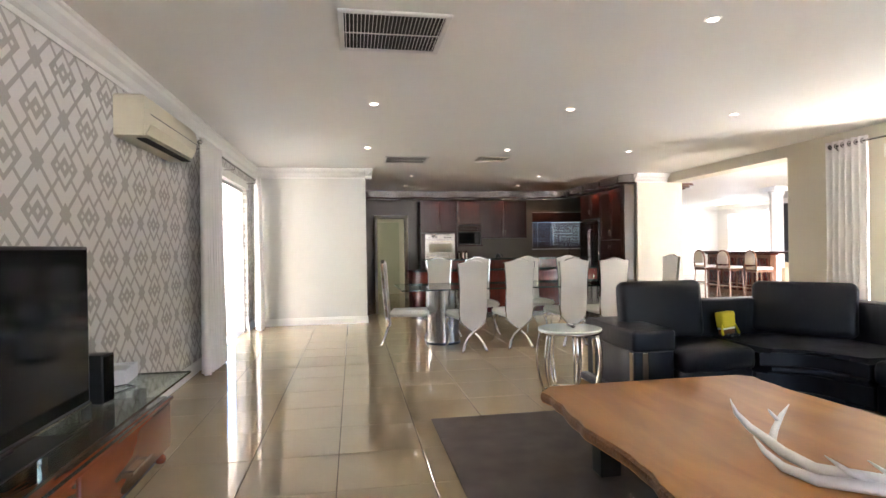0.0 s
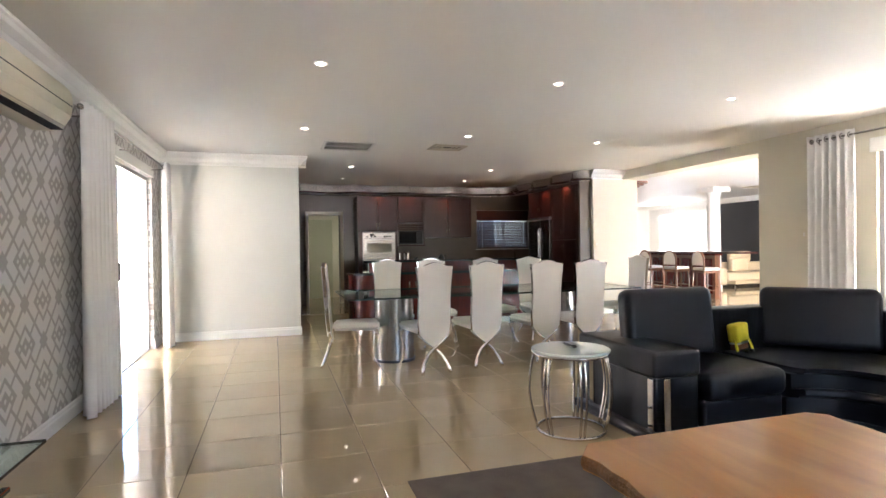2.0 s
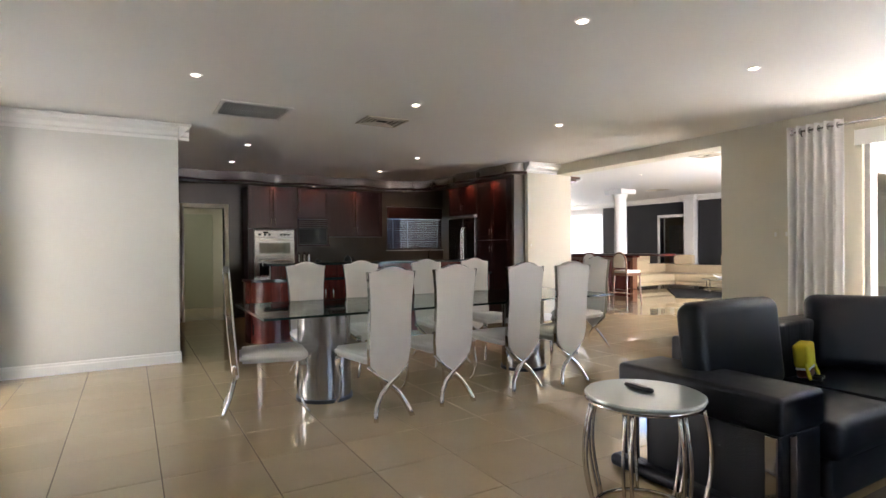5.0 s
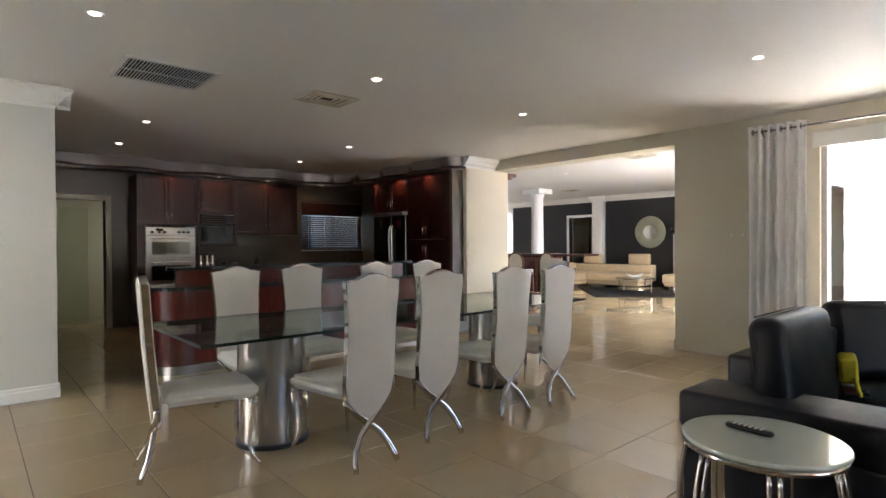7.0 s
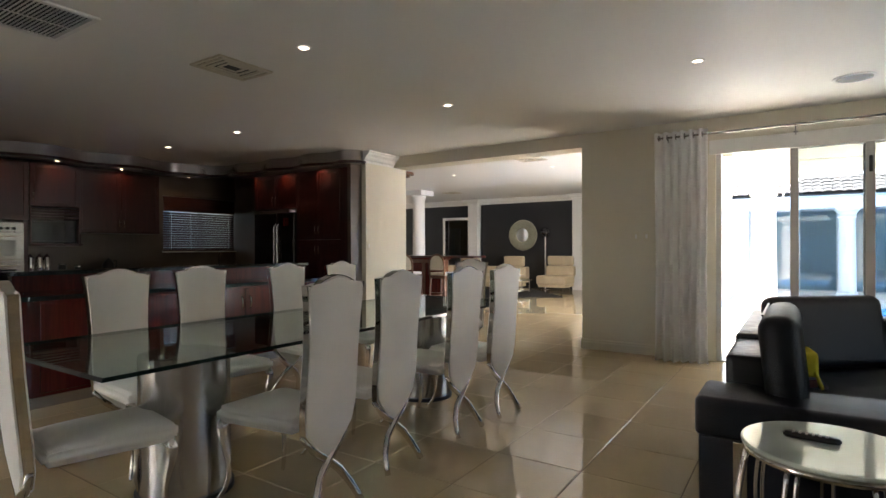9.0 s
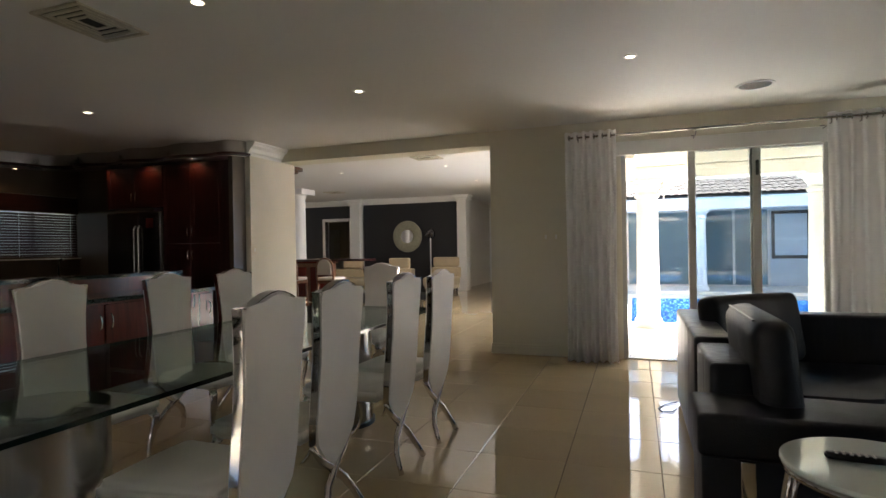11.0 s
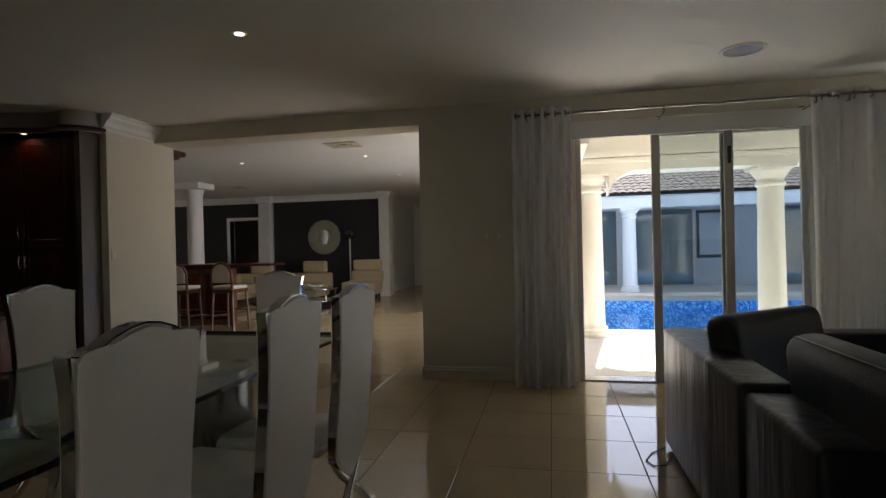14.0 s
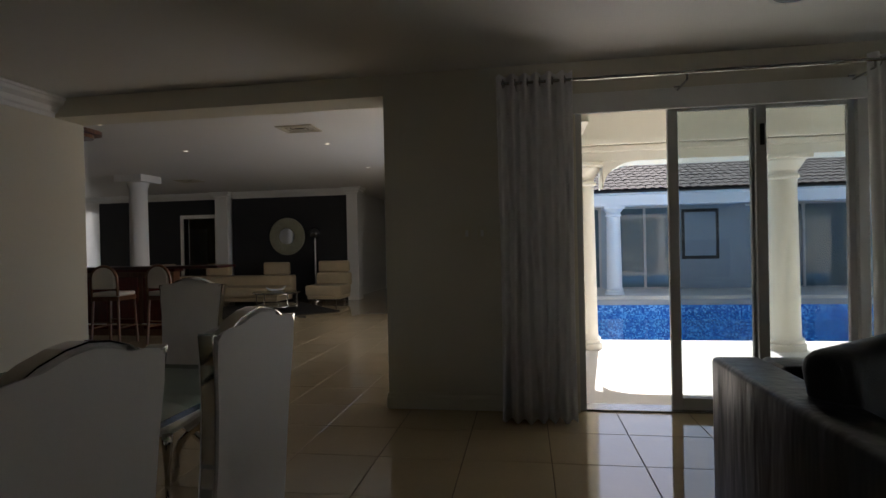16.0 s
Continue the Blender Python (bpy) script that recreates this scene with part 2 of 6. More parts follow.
M_DOORGLASS = glass("tinted_door_glass", (0.70, 0.74, 0.75))
M_MILKGLASS = mat("back_painted_white_glass", (0.66, 0.72, 0.66), 0.06, coat=0.6)
M_BULB = glow("lit_lamp", (1.0, 0.86, 0.66), 0.9)
M_BULB_WARM = glow("lit_halogen", (1.0, 0.72, 0.42), 1.1)
M_VENT = mat("vent_white_metal", (0.62, 0.61, 0.58), 0.45, grain=0.03)
M_VENTTAN = mat("vent_aged_metal", (0.50, 0.45, 0.34), 0.45, grain=0.06)
# near-black stands in for the shade inside vents and the air outlet
M_DARK = mat("cavity_shade", (0.02, 0.02, 0.02), 0.8)
M_BONE = mat("bleached_antler", (0.74, 0.71, 0.66), 0.5, grain=0.08, scale=9, fine=80, bump=0.25)
M_STOOLWOOD = wood("stool_wood", (0.09, 0.035, 0.016), (0.20, 0.085, 0.04), 3, 0.35, 0.3, (14, 14, 1.2))
M_MIRROR = mat("mirror_silver", (0.85, 0.86, 0.86), 0.02, 1.0)
M_MIRRORFRAME = mat("antique_mosaic", (0.36, 0.36, 0.27), 0.3, 0.3, grain=0.3, scale=40, fine=160, bump=0.4)
M_PAVING = mat("cream_paving", (0.76, 0.72, 0.65), 0.7, grain=0.08, scale=1.3, fine=30, bump=0.2)
M_STUCCO = mat("cream_stucco", (0.80, 0.775, 0.69), 0.7, grain=0.03, scale=2, fine=90, bump=0.15)
M_STUCCOWHITE = mat("white_stucco", (0.74, 0.76, 0.77), 0.7, grain=0.03, scale=2, fine=90, bump=0.15)
# grey-blue: the shade under the wing's veranda is put into this colour
M_STUCCOSHADE = mat("shaded_grey_blue_stucco", (0.34, 0.40, 0.45), 0.7, grain=0.03, scale=2, fine=90, bump=0.15)
M_ROOF = mat("brown_concrete_roof_tile", (0.028, 0.021, 0.018), 0.92, grain=0.2, scale=5, fine=40, bump=0.3, vary=0.12)
M_MOSAIC = mat("blue_pool_mosaic", (0.10, 0.32, 0.62), 0.2, grain=0.1, scale=3, fine=60)
mosaic = M_MOSAIC.node_tree
cells = mosaic.nodes.new("ShaderNodeTexVoronoi")
cells.distance = "CHEBYCHEV"
cells.inputs["Scale"].default_value, cells.inputs["Randomness"].default_value = 34, 0.25
grey = mosaic.nodes.new("ShaderNodeSeparateColor")
chips = mosaic.nodes.new("ShaderNodeValToRGB")
chips.color_ramp.interpolation = "CONSTANT"
chips.color_ramp.elements[0].color, chips.color_ramp.elements[1].color = (0.025, 0.11, 0.36, 1), (0.22, 0.5, 0.78, 1)
chips.color_ramp.elements[1].position = 0.72
chips.color_ramp.elements.new(0.35).color = (0.06, 0.22, 0.52, 1)
mosaic.links.new(mosaic.nodes.new("ShaderNodeNewGeometry").outputs["Position"], cells.inputs["Vector"])
mosaic.links.new(cells.outputs["Color"], grey.inputs[0])
mosaic.links.new(grey.outputs[0], chips.inputs["Fac"])
mosaic.links.new(chips.outputs["Color"], mosaic.nodes["Principled BSDF"].inputs["Base Color"])
M_POOLFLOOR = mat("blue_pool_floor", (0.16, 0.50, 0.80), 0.5, grain=0.15)
M_STUBWALL = mat("pale_wall_paint", (0.59, 0.585, 0.535), 0.55, grain=0.02, scale=1.5, fine=140, bump=0.04)
M_WINGGLASS = mat("grey_reflecting_glass", (0.085, 0.13, 0.15), 0.05)
M_GARDENWALL = mat("weathered_garden_plaster", (0.60, 0.57, 0.50), 0.8, grain=0.05, scale=1.5, fine=70, bump=0.2)
M_YELLOW = mat("yellow_plush", (0.68, 0.56, 0.03), 0.9, grain=0.08, bump=0.4, fine=120)
M_BROWN = mat("brown_plush", (0.16, 0.06, 0.03), 0.9, grain=0.08, bump=0.4, fine=120)
M_PAPERWHITE = mat("white_card", (0.75, 0.75, 0.76), 0.6, grain=0.02)
M_DOORPAINT = mat("pale_green_door_paint", (0.50, 0.50, 0.36), 0.45, grain=0.02)
M_BLIND = wood("dark_wood_slats", (0.03, 0.008, 0.006), (0.06, 0.018, 0.012), 3, 0.35, 0.2, (1, 14, 14))
M_SHEER = cloth("sheer_blind", (0.80, 0.80, 0.79), 0.6)


# ---- mesh helpers ----
def part(name, bm, material, parent=None, label=""):
    """Links a bmesh as one mesh object under a thing or a part."""
    me = bpy.data.meshes.new(name)
    bmesh.ops.recalc_face_normals(bm, faces=bm.faces)
    bm.to_mesh(me)
    bm.free()
    me.materials.append(material)
    ob = new(name, me)
    if parent is not None:
        ob.parent = parent
    if label:
        ob["label"] = label
    return ob


def crisp(ob, degrees=40):
    """Smooth shading that keeps the sharp edges."""
    smooth(ob).data.set_sharp_from_angle(angle=radians(degrees))
    return ob


def smooth(ob):
    for f in ob.data.polygons:
        f.use_smooth = True
    return ob


def box(bm, x0, x1, y0, y1, z0, z1, bevel=0.0, segments=1, m=None):
    r = bmesh.ops.create_cube(bm, size=1)
    vs = r["verts"]
    for v in vs:
        v.co = ((x0 + x1) / 2 + v.co.x * (x1 - x0), (y0 + y1) / 2 + v.co.y * (y1 - y0), (z0 + z1) / 2 + v.co.z * (z1 - z0))
    if m is not None:
        bmesh.ops.transform(bm, matrix=m, verts=vs)
    if bevel:
        edges = list({e for v in vs for e in v.link_edges})
        bmesh.ops.bevel(bm, geom=edges, offset=bevel, segments=segments, profile=0.5, affect="EDGES")
    return bm


def cbox(x0, x1, y0, y1, z0, z1, bevel=0.0, segments=1, m=None):
    return box(bmesh.new(), x0, x1, y0, y1, z0, z1, bevel, segments, m)


def lathe(bm, profile, n=24, centre=(0, 0)):
    """Turns (radius, height) rows about a vertical axis."""
    rings = []
    for r, z in profile:
        rings.append([bm.verts.new((centre[0] + r * math.cos(2 * math.pi * k / n), centre[1] + r * math.sin(2 * math.pi * k / n), z)) for k in range(n)])
    for a, b in zip(rings, rings[1:]):
        for k in range(n):
            bm.faces.new((a[k], a[(k + 1) % n], b[(k + 1) % n], b[k]))
    bm.faces.new(rings[0][::-1])
    bm.faces.new(rings[-1])
    return bm


def tube(bm, points, radius, n=8, flat=1.0):
    """A rod swept along points; radius may be a list; flat squeezes it across."""
    pts = [Vector(p) for p in points]
    radii = radius if isinstance(radius, (list, tuple)) else [radius] * len(pts)
    rings = []
    side = None
    for k, p in enumerate(pts):
        d = (pts[min(k + 1, len(pts) - 1)] - pts[max(k - 1, 0)]).normalized()
        if side is None:
            side = d.cross(Vector((0, 0, 1)))
            if side.length < 0.05:
                side = d.cross(Vector((0, 1, 0)))
        side = (side - d * side.dot(d)).normalized()
        up = side.cross(d).normalized()
        rings.append([bm.verts.new(p + side * (radii[k] * math.cos(2 * math.pi * j / n)) + up * (flat * radii[k] * math.sin(2 * math.pi * j / n))) for j in range(n)])
    for a, b in zip(rings, rings[1:]):
        for j in range(n):
            bm.faces.new((a[j], a[(j + 1) % n], b[(j + 1) % n], b[j]))
    bm.faces.new(rings[0][::-1])
    bm.faces.new(rings[-1])
    return bm


def plate(bm, outline, depth, axis="y", at=0.0):
    """A flat plate from an outline of (a, b) rows, given depth along an axis."""
    def place(a, b, c):
        return {"x": (c, a, b), "y": (a, c, b), "z": (a, b, c)}[axis]
    lo = [bm.verts.new(place(a, b, at)) for a, b in outline]
    hi = [bm.verts.new(place(a, b, at + depth)) for a, b in outline]
    bm.faces.new(lo)
    bm.faces.new(hi[::-1])
    for k in range(len(outline)):
        j = (k + 1) % len(outline)
        bm.faces.new((lo[k], lo[j], hi[j], hi[k]))
    return bm


def thing(name, label, category, at=(0, 0, 0), turn=0.0, group=""):
    ob = new(name)
    ob.location, ob.rotation_euler = at, (0, 0, radians(turn))
    ob.empty_display_size = 0.1
    return tagged(ob, label, category, group)


def structure(name, bm, material, label=""):
    return tagged(part(name, bm, material), label, kind="structure")


def run_moulding(name, profile, start, end, inward, material, label):
    """Carries a moulding's profile of (out, up) rows along a wall."""
    bm = bmesh.new()
    a, b, n = Vector(start), Vector(end), Vector(inward)
    ra = [bm.verts.new(a + n * o + Vector((0, 0, u))) for o, u in profile]
    rb = [bm.verts.new(b + n * o + Vector((0, 0, u))) for o, u in profile]
    bm.faces.new(ra)
    bm.faces.new(rb[::-1])
    for k in range(len(profile)):
        j = (k + 1) % len(profile)
        bm.faces.new((ra[k], ra[j], rb[j], rb[k]))
    return structure(name, bm, material, label)


# ---- large structure ----
CEIL = 2.69
WEST, EAST, EASTOUT = -1.32, 6.55, 6.88
SOUTH, BACK = -1.6, 10.44

# walls of the main room
bm = bmesh.new()
box(bm, WEST - 0.22, WEST, SOUTH - 0.2, 7.42, 0, CEIL)
box(bm, WEST - 0.22, WEST, 7.42, 9.98, 2.27, CEIL)
box(bm, WEST - 0.22, WEST, 9.98, BACK + 0.2, 0, CEIL)
structure("wall_west", bm, M_PAPER, "wall papered with white and grey lozenges")
structure("wall_stub", cbox(WEST - 0.22, 0.59, BACK, BACK + 0.2, 0, CEIL - 0.002), M_STUBWALL, "pale painted wall before the kitchen")
structure("wall_kitchen_west", cbox(0.39, 0.59, BACK + 0.2, 14.75, 0, CEIL - 0.002), M_KITWALL, "taupe kitchen wall")
bm = bmesh.new()
box(bm, EAST, EASTOUT, 7.75, 10.78, 2.52, CEIL)
box(bm, EAST, EASTOUT, 6.24, 7.75, 0, CEIL)
box(bm, EAST, EASTOUT, 2.2, 6.24, 2.40, CEIL)
box(bm, EAST, EASTOUT, SOUTH - 0.2, 2.2, 0, CEIL)
structure("wall_east", bm, M_WALL, "cream painted wall with a wide opening and a glazed sliding door")
structure("pier", cbox(5.91, EASTOUT, 10.78, 11.1, 0, CEIL - 0.002), M_WALL, "pale painted pier beside the opening")
structure("wall_kitchen_east", cbox(6.55, EASTOUT, 11.1, 14.95, 0, CEIL - 0.002), M_KITWALL, "taupe kitchen wall")
# nobody sees this wall; its window opening is added to let light in
bm = bmesh.new()
box(bm, WEST - 0.22, 1.7, SOUTH - 0.2, SOUTH, 0, CEIL)
box(bm, 4.1, EASTOUT, SOUTH - 0.2, SOUTH, 0, CEIL)
box(bm, 1.7, 4.1, SOUTH - 0.2, SOUTH, 2.1, CEIL)
box(bm, 1.7, 4.1, SOUTH - 0.2, SOUTH, 0, 0.85)
structure("wall_south", bm, M_WALL, "plain cream wall with an added window opening")
bm = bmesh.new()
box(bm, 0.39, 0.98, 14.75, 14.95, 0, CEIL)
box(bm, 0.98, 1.68, 14.75, 14.95, 2.06, CEIL)
box(bm, 1.68, 5.1, 14.75, 14.95, 0, CEIL)
box(bm, 5.1, 6.55, 14.75, 14.95, 0, 1.22)
box(bm, 5.1, 6.55, 14.75, 14.95, 2.2, CEIL)
structure("wall_kitchen_north", bm, M_KITWALL, "taupe glazed kitchen wall with a doorway and a window")
# corridor behind the kitchen door; its unseen side opening is added for light
bm = bmesh.new()
box(bm, 0.4, 0.6, 14.95, 16.6, 0, CEIL)
box(bm, 0.4, 3.0, 16.35, 16.55, 0, CEIL)
box(bm, 2.8, 3.0, 14.95, 15.2, 0, CEIL)
box(bm, 2.8, 3.0, 15.2, 16.0, 0, 0.9)
box(bm, 2.8, 3.0, 15.2, 16.0, 1.9, CEIL)
box(bm, 2.8, 3.0, 16.0, 16.35, 0, CEIL)
structure("wall_corridor", bm, M_WALL, "cream corridor wall with an added side opening")

# lounge beyond the opening: a deeper and slightly higher room
LE, LC = 15.6, 2.85
bm = bmesh.new()
box(bm, LE, LE + 0.2, 11.15, 14.29, 0, 2.68)
box(bm, LE, LE + 0.2, 14.62, 14.81, 0, 2.68)
box(bm, LE, LE + 0.2, 14.81, 15.72, 2.19, 2.68)
box(bm, LE, LE + 0.2, 15.72, 18.26, 0, 2.68)
structure("wall_lounge_east", bm, M_DARKWALL, "charcoal painted lounge wall with a doorway")
bm = bmesh.new()
box(bm, LE, LE + 0.2, 11.15, 18.26, 2.68, LC)
box(bm, LE, LE + 0.2, 18.26, 20.9, 2.5, LC)
box(bm, LE, LE + 0.2, 18.26, 20.9, 0, 0.3)
box(bm, LE, LE + 0.2, 20.9, 21.7, 0, LC)
box(bm, EASTOUT, LE + 0.2, 21.5, 21.7, 0, LC)
box(bm, 6.68, EASTOUT, 14.95, 21.7, 0, LC)
structure("wall_lounge_north", bm, M_WHITEWALL, "white lounge wall")
bm = bmesh.new()
box(bm, EASTOUT, 7.6, 6.9, 7.1, 0, LC)
box(bm, 11.6, 19.4, 6.9, 7.1, 0, LC)
box(bm, 7.6, 11.6, 6.9, 7.1, 2.3, LC)
structure("wall_lounge_south", bm, M_STUCCO, "white wall with a glazed opening to the patio")
structure("wall_lounge_west", cbox(EASTOUT - 0.2, EASTOUT, 6.9, 14.95, CEIL + 0.002, LC), M_WHITEWALL, "white band above the wide opening")
bm = bmesh.new()
box(bm, 19.4, 19.6, 7.1, 11.15, 0, LC)
box(bm, LE + 0.2, 19.4, 11.15, 11.35, 0, LC)
structure("wall_passage", bm, M_WHITEWALL, "white passage wall")
for y0, y1 in ((10.82, 11.1), (14.36, 14.7)):
    pil = structure("pilaster", cbox(LE - 0.17, LE + 0.2, y0, y1, 0, LC - 0.16), M_WHITEWALL, "white pilaster with a moulded cap")
    bm = bmesh.new()
    box(bm, LE - 0.20, LE + 0.2, y0 - 0.03, y1 + 0.03, LC - 0.1595, LC - 0.12, 0.006)
    box(bm, LE - 0.24, LE + 0.2, y0 - 0.07, y1 + 0.07, LC - 0.1195, LC - 0.05, 0.012, 2)
    box(bm, LE - 0.29, LE + 0.2, y0 - 0.12, y1 + 0.12, LC - 0.0495, LC - 0.002, 0.008)
    part("cap", bm, M_TRIM, pil)
bm = bmesh.new()
box(bm, LE + 0.2, 19.0, 14.06, 14.28, 0, LC)
box(bm, 18.8, 19.0, 14.28, 18.26, 0, LC)
box(bm, LE + 0.2, 19.0, 18.26, 18.46, 0, LC)
structure("wall_far_room", bm, M_WALL, "wall of the room behind the doorway")
bm = bmesh.new()
for y0, y1, z0, z1 in ((14.72, 14.81, 0, 2.28), (15.72, 15.81, 0, 2.28), (14.81, 15.72, 2.19, 2.28)):
    box(bm, LE - 0.02, LE + 0.22, y0, y1, z0, z1)
structure("door_frame_lounge", bm, M_TRIM, "white painted door frame")
far_door = tagged(new("door_5"), "white door with a glazed strip in the far room", kind="structure")
leaf_far = part("door_leaf", cbox(18.75, 18.79, 17.05, 17.75, 0.008, 2.05, 0.004), M_TRIM, far_door)
part("glazed_strip", cbox(18.742, 18.749, 17.3, 17.5, 0.3, 1.85), M_SHEER, leaf_far)

# ceiling, one sheet over all the rooms
bm = bmesh.new()
corners = [(WEST - 0.22, SOUTH - 0.2), (EASTOUT, SOUTH - 0.2), (EASTOUT, 16.55), (WEST - 0.22, 16.55)]
plate(bm, corners, 0.12, "z", CEIL)
structure("ceiling", bm, M_CEIL, "flat pale plaster ceiling")
structure("ceiling_lounge", cbox(EASTOUT - 0.21, 19.6, 6.9, 21.7, LC, LC + 0.12), M_CEIL, "flat pale plaster ceiling of the lounge")

# mouldings
CORNICE = [(0, 0), (0.012, 0), (0.018, 0.03), (0.04, 0.045), (0.06, 0.085), (0.105, 0.115), (0.115, 0.14), (0.13, 0.15), (0.13, 0.17), (0, 0.17)]
BASE = [(0, 0), (0.018, 0), (0.018, 0.085), (0.012, 0.098), (0.012, 0.112), (0.005, 0.125), (0, 0.125)]
zc = CEIL - 0.172
run_moulding("cornice", CORNICE, (WEST, SOUTH, zc), (WEST, BACK, zc), (1, 0, 0), M_TRIM, "white moulded plaster cornice")
run_moulding("cornice", CORNICE, (WEST, BACK, zc), (0.70, BACK, zc), (0, -1, 0), M_TRIM, "white moulded plaster cornice")
run_moulding("cornice", CORNICE, (0.59, BACK - 0.12, zc), (0.59, BACK + 0.35, zc), (1, 0, 0), M_TRIM, "white moulded plaster cornice")
run_moulding("cornice", CORNICE, (5.85, 10.78, zc), (EAST, 10.78, zc), (0, -1, 0), M_TRIM, "white moulded plaster cornice")
zl = LC - 0.172
run_moulding("cornice", CORNICE, (LE, 11.15, zl), (LE, 21.5, zl), (-1, 0, 0), M_TRIM, "white moulded plaster cornice")
run_moulding("cornice", CORNICE, (EASTOUT, 21.5, zl), (LE, 21.5, zl), (0, -1, 0), M_TRIM, "white moulded plaster cornice")
run_moulding("cornice", CORNICE, (19.4, 7.1, zl), (19.4, 11.15, zl), (-1, 0, 0), M_TRIM, "white moulded plaster cornice")
run_moulding("baseboard", BASE, (WEST, SOUTH, 0), (WEST, 7.42, 0), (1, 0, 0), M_TRIM, "white moulded skirting board")
run_moulding("baseboard", BASE, (WEST, 9.98, 0), (WEST, BACK, 0), (1, 0, 0), M_TRIM, "white moulded skirting board")
run_moulding("baseboard", BASE, (WEST, BACK, 0), (0.605, BACK, 0), (0, -1, 0), M_TRIM, "white moulded skirting board")
run_moulding("baseboard", BASE, (EAST, 6.35, 0), (EAST, 7.76, 0), (-1, 0, 0), M_WALL, "cream skirting board")
run_moulding("baseboard", BASE, (EAST, 7.75, 0), (EASTOUT, 7.75, 0), (0, 1, 0), M_WALL, "cream skirting board")
run_moulding("baseboard", BASE, (5.91, 10.78, 0), (EASTOUT, 10.78, 0), (0, -1, 0), M_TRIM, "white moulded skirting board")
run_moulding("baseboard", BASE, (19.4, 7.1, 0), (19.4, 11.15, 0), (-1, 0, 0), M_TRIM, "white moulded skirting board")


# ---- sliding doors ----
def leaf(root, x, y0, y1, z0, z1, wide=0.06):
    bm = bmesh.new()
    box(bm, x - 0.02, x + 0.02, y0, y0 + wide, z0, z1, 0.004)
    box(bm, x - 0.02, x + 0.02, y1 - wide, y1, z0, z1, 0.004)
    box(bm, x - 0.018, x + 0.018, y0 + wide, y1 - wide, z0, z0 + 0.09, 0.004)
    box(bm, x - 0.018, x + 0.018, y0 + wide, y1 - wide, z1 - wide, z1, 0.004)
    fr = part("leaf_frame", bm, M_ALU, root)
    pane = part("pane", cbox(x - 0.003, x + 0.003, y0 + wide, y1 - wide, z0 + 0.09, z1 - wide), M_DOORGLASS, fr)
    pane.visible_shadow = False
    return fr


door = tagged(new("door_1"), "white aluminium sliding door standing half open", kind="structure")
bm = bmesh.new()
box(bm, EAST + 0.05, EAST + 0.2, 6.19, 6.24, 0, 2.40)
box(bm, EAST + 0.05, EAST + 0.2, 2.2, 2.25, 0, 2.40)
box(bm, EAST + 0.05, EAST + 0.2, 2.25, 6.19, 2.36, 2.40)
part("door_frame", bm, M_ALU, door)
part("track", cbox(EAST + 0.04, EAST + 0.21, 2.25, 6.19, -0.004, 0.014, 0.003), M_STEEL, door)
f1 = leaf(door, EAST + 0.10, 4.85, 5.55, 0.014, 2.36, 0.075)
f2 = leaf(door, EAST + 0.155, 4.20, 4.94, 0.014, 2.36, 0.075)
leaf(door, EAST + 0.10, 3.2, 4.24, 0.014, 2.36, 0.075)
leaf(door, EAST + 0.155, 2.25, 3.22, 0.014, 2.36, 0.075)
part("handle", cbox(EAST + 0.06, EAST + 0.08, 4.87, 4.90, 2.0, 2.16, 0.006, 2), M_BLACK, f1, "small dark bolt")

door = tagged(new("door_2"), "white aluminium sliding door standing half open", kind="structure")
bm = bmesh.new()
box(bm, WEST - 0.2, WEST - 0.05, 7.42, 7.47, 0, 2.27)
box(bm, WEST - 0.2, WEST - 0.05, 9.93, 9.98, 0, 2.27)
box(bm, WEST - 0.2, WEST - 0.05, 7.47, 9.93, 2.225, 2.27)
part("door_frame", bm, M_ALU, door)
part("track", cbox(WEST - 0.21, WEST - 0.04, 7.47, 9.93, -0.004, 0.014, 0.003), M_STEEL, door)
leaf(door, WEST - 0.155, 7.47, 8.45, 0.014, 2.225)
f3 = leaf(door, WEST - 0.10, 7.72, 8.71, 0.014, 2.225)
part("handle", cbox(WEST - 0.08, WEST - 0.06, 8.67, 8.695, 0.98, 1.18, 0.006, 2), M_BLACK, f3, "dark pull handle")

structure("pelmet_east", cbox(EAST - 0.022, EAST - 0.001, 4.12, 6.30, 2.285, 2.44, 0.004), M_TRIM, "white plaster band above the patio door")
structure("pelmet_west", cbox(WEST + 0.001, WEST + 0.022, 7.38, 10.02, 2.275, 2.40, 0.004), M_TRIM, "white plaster band above the garden door")


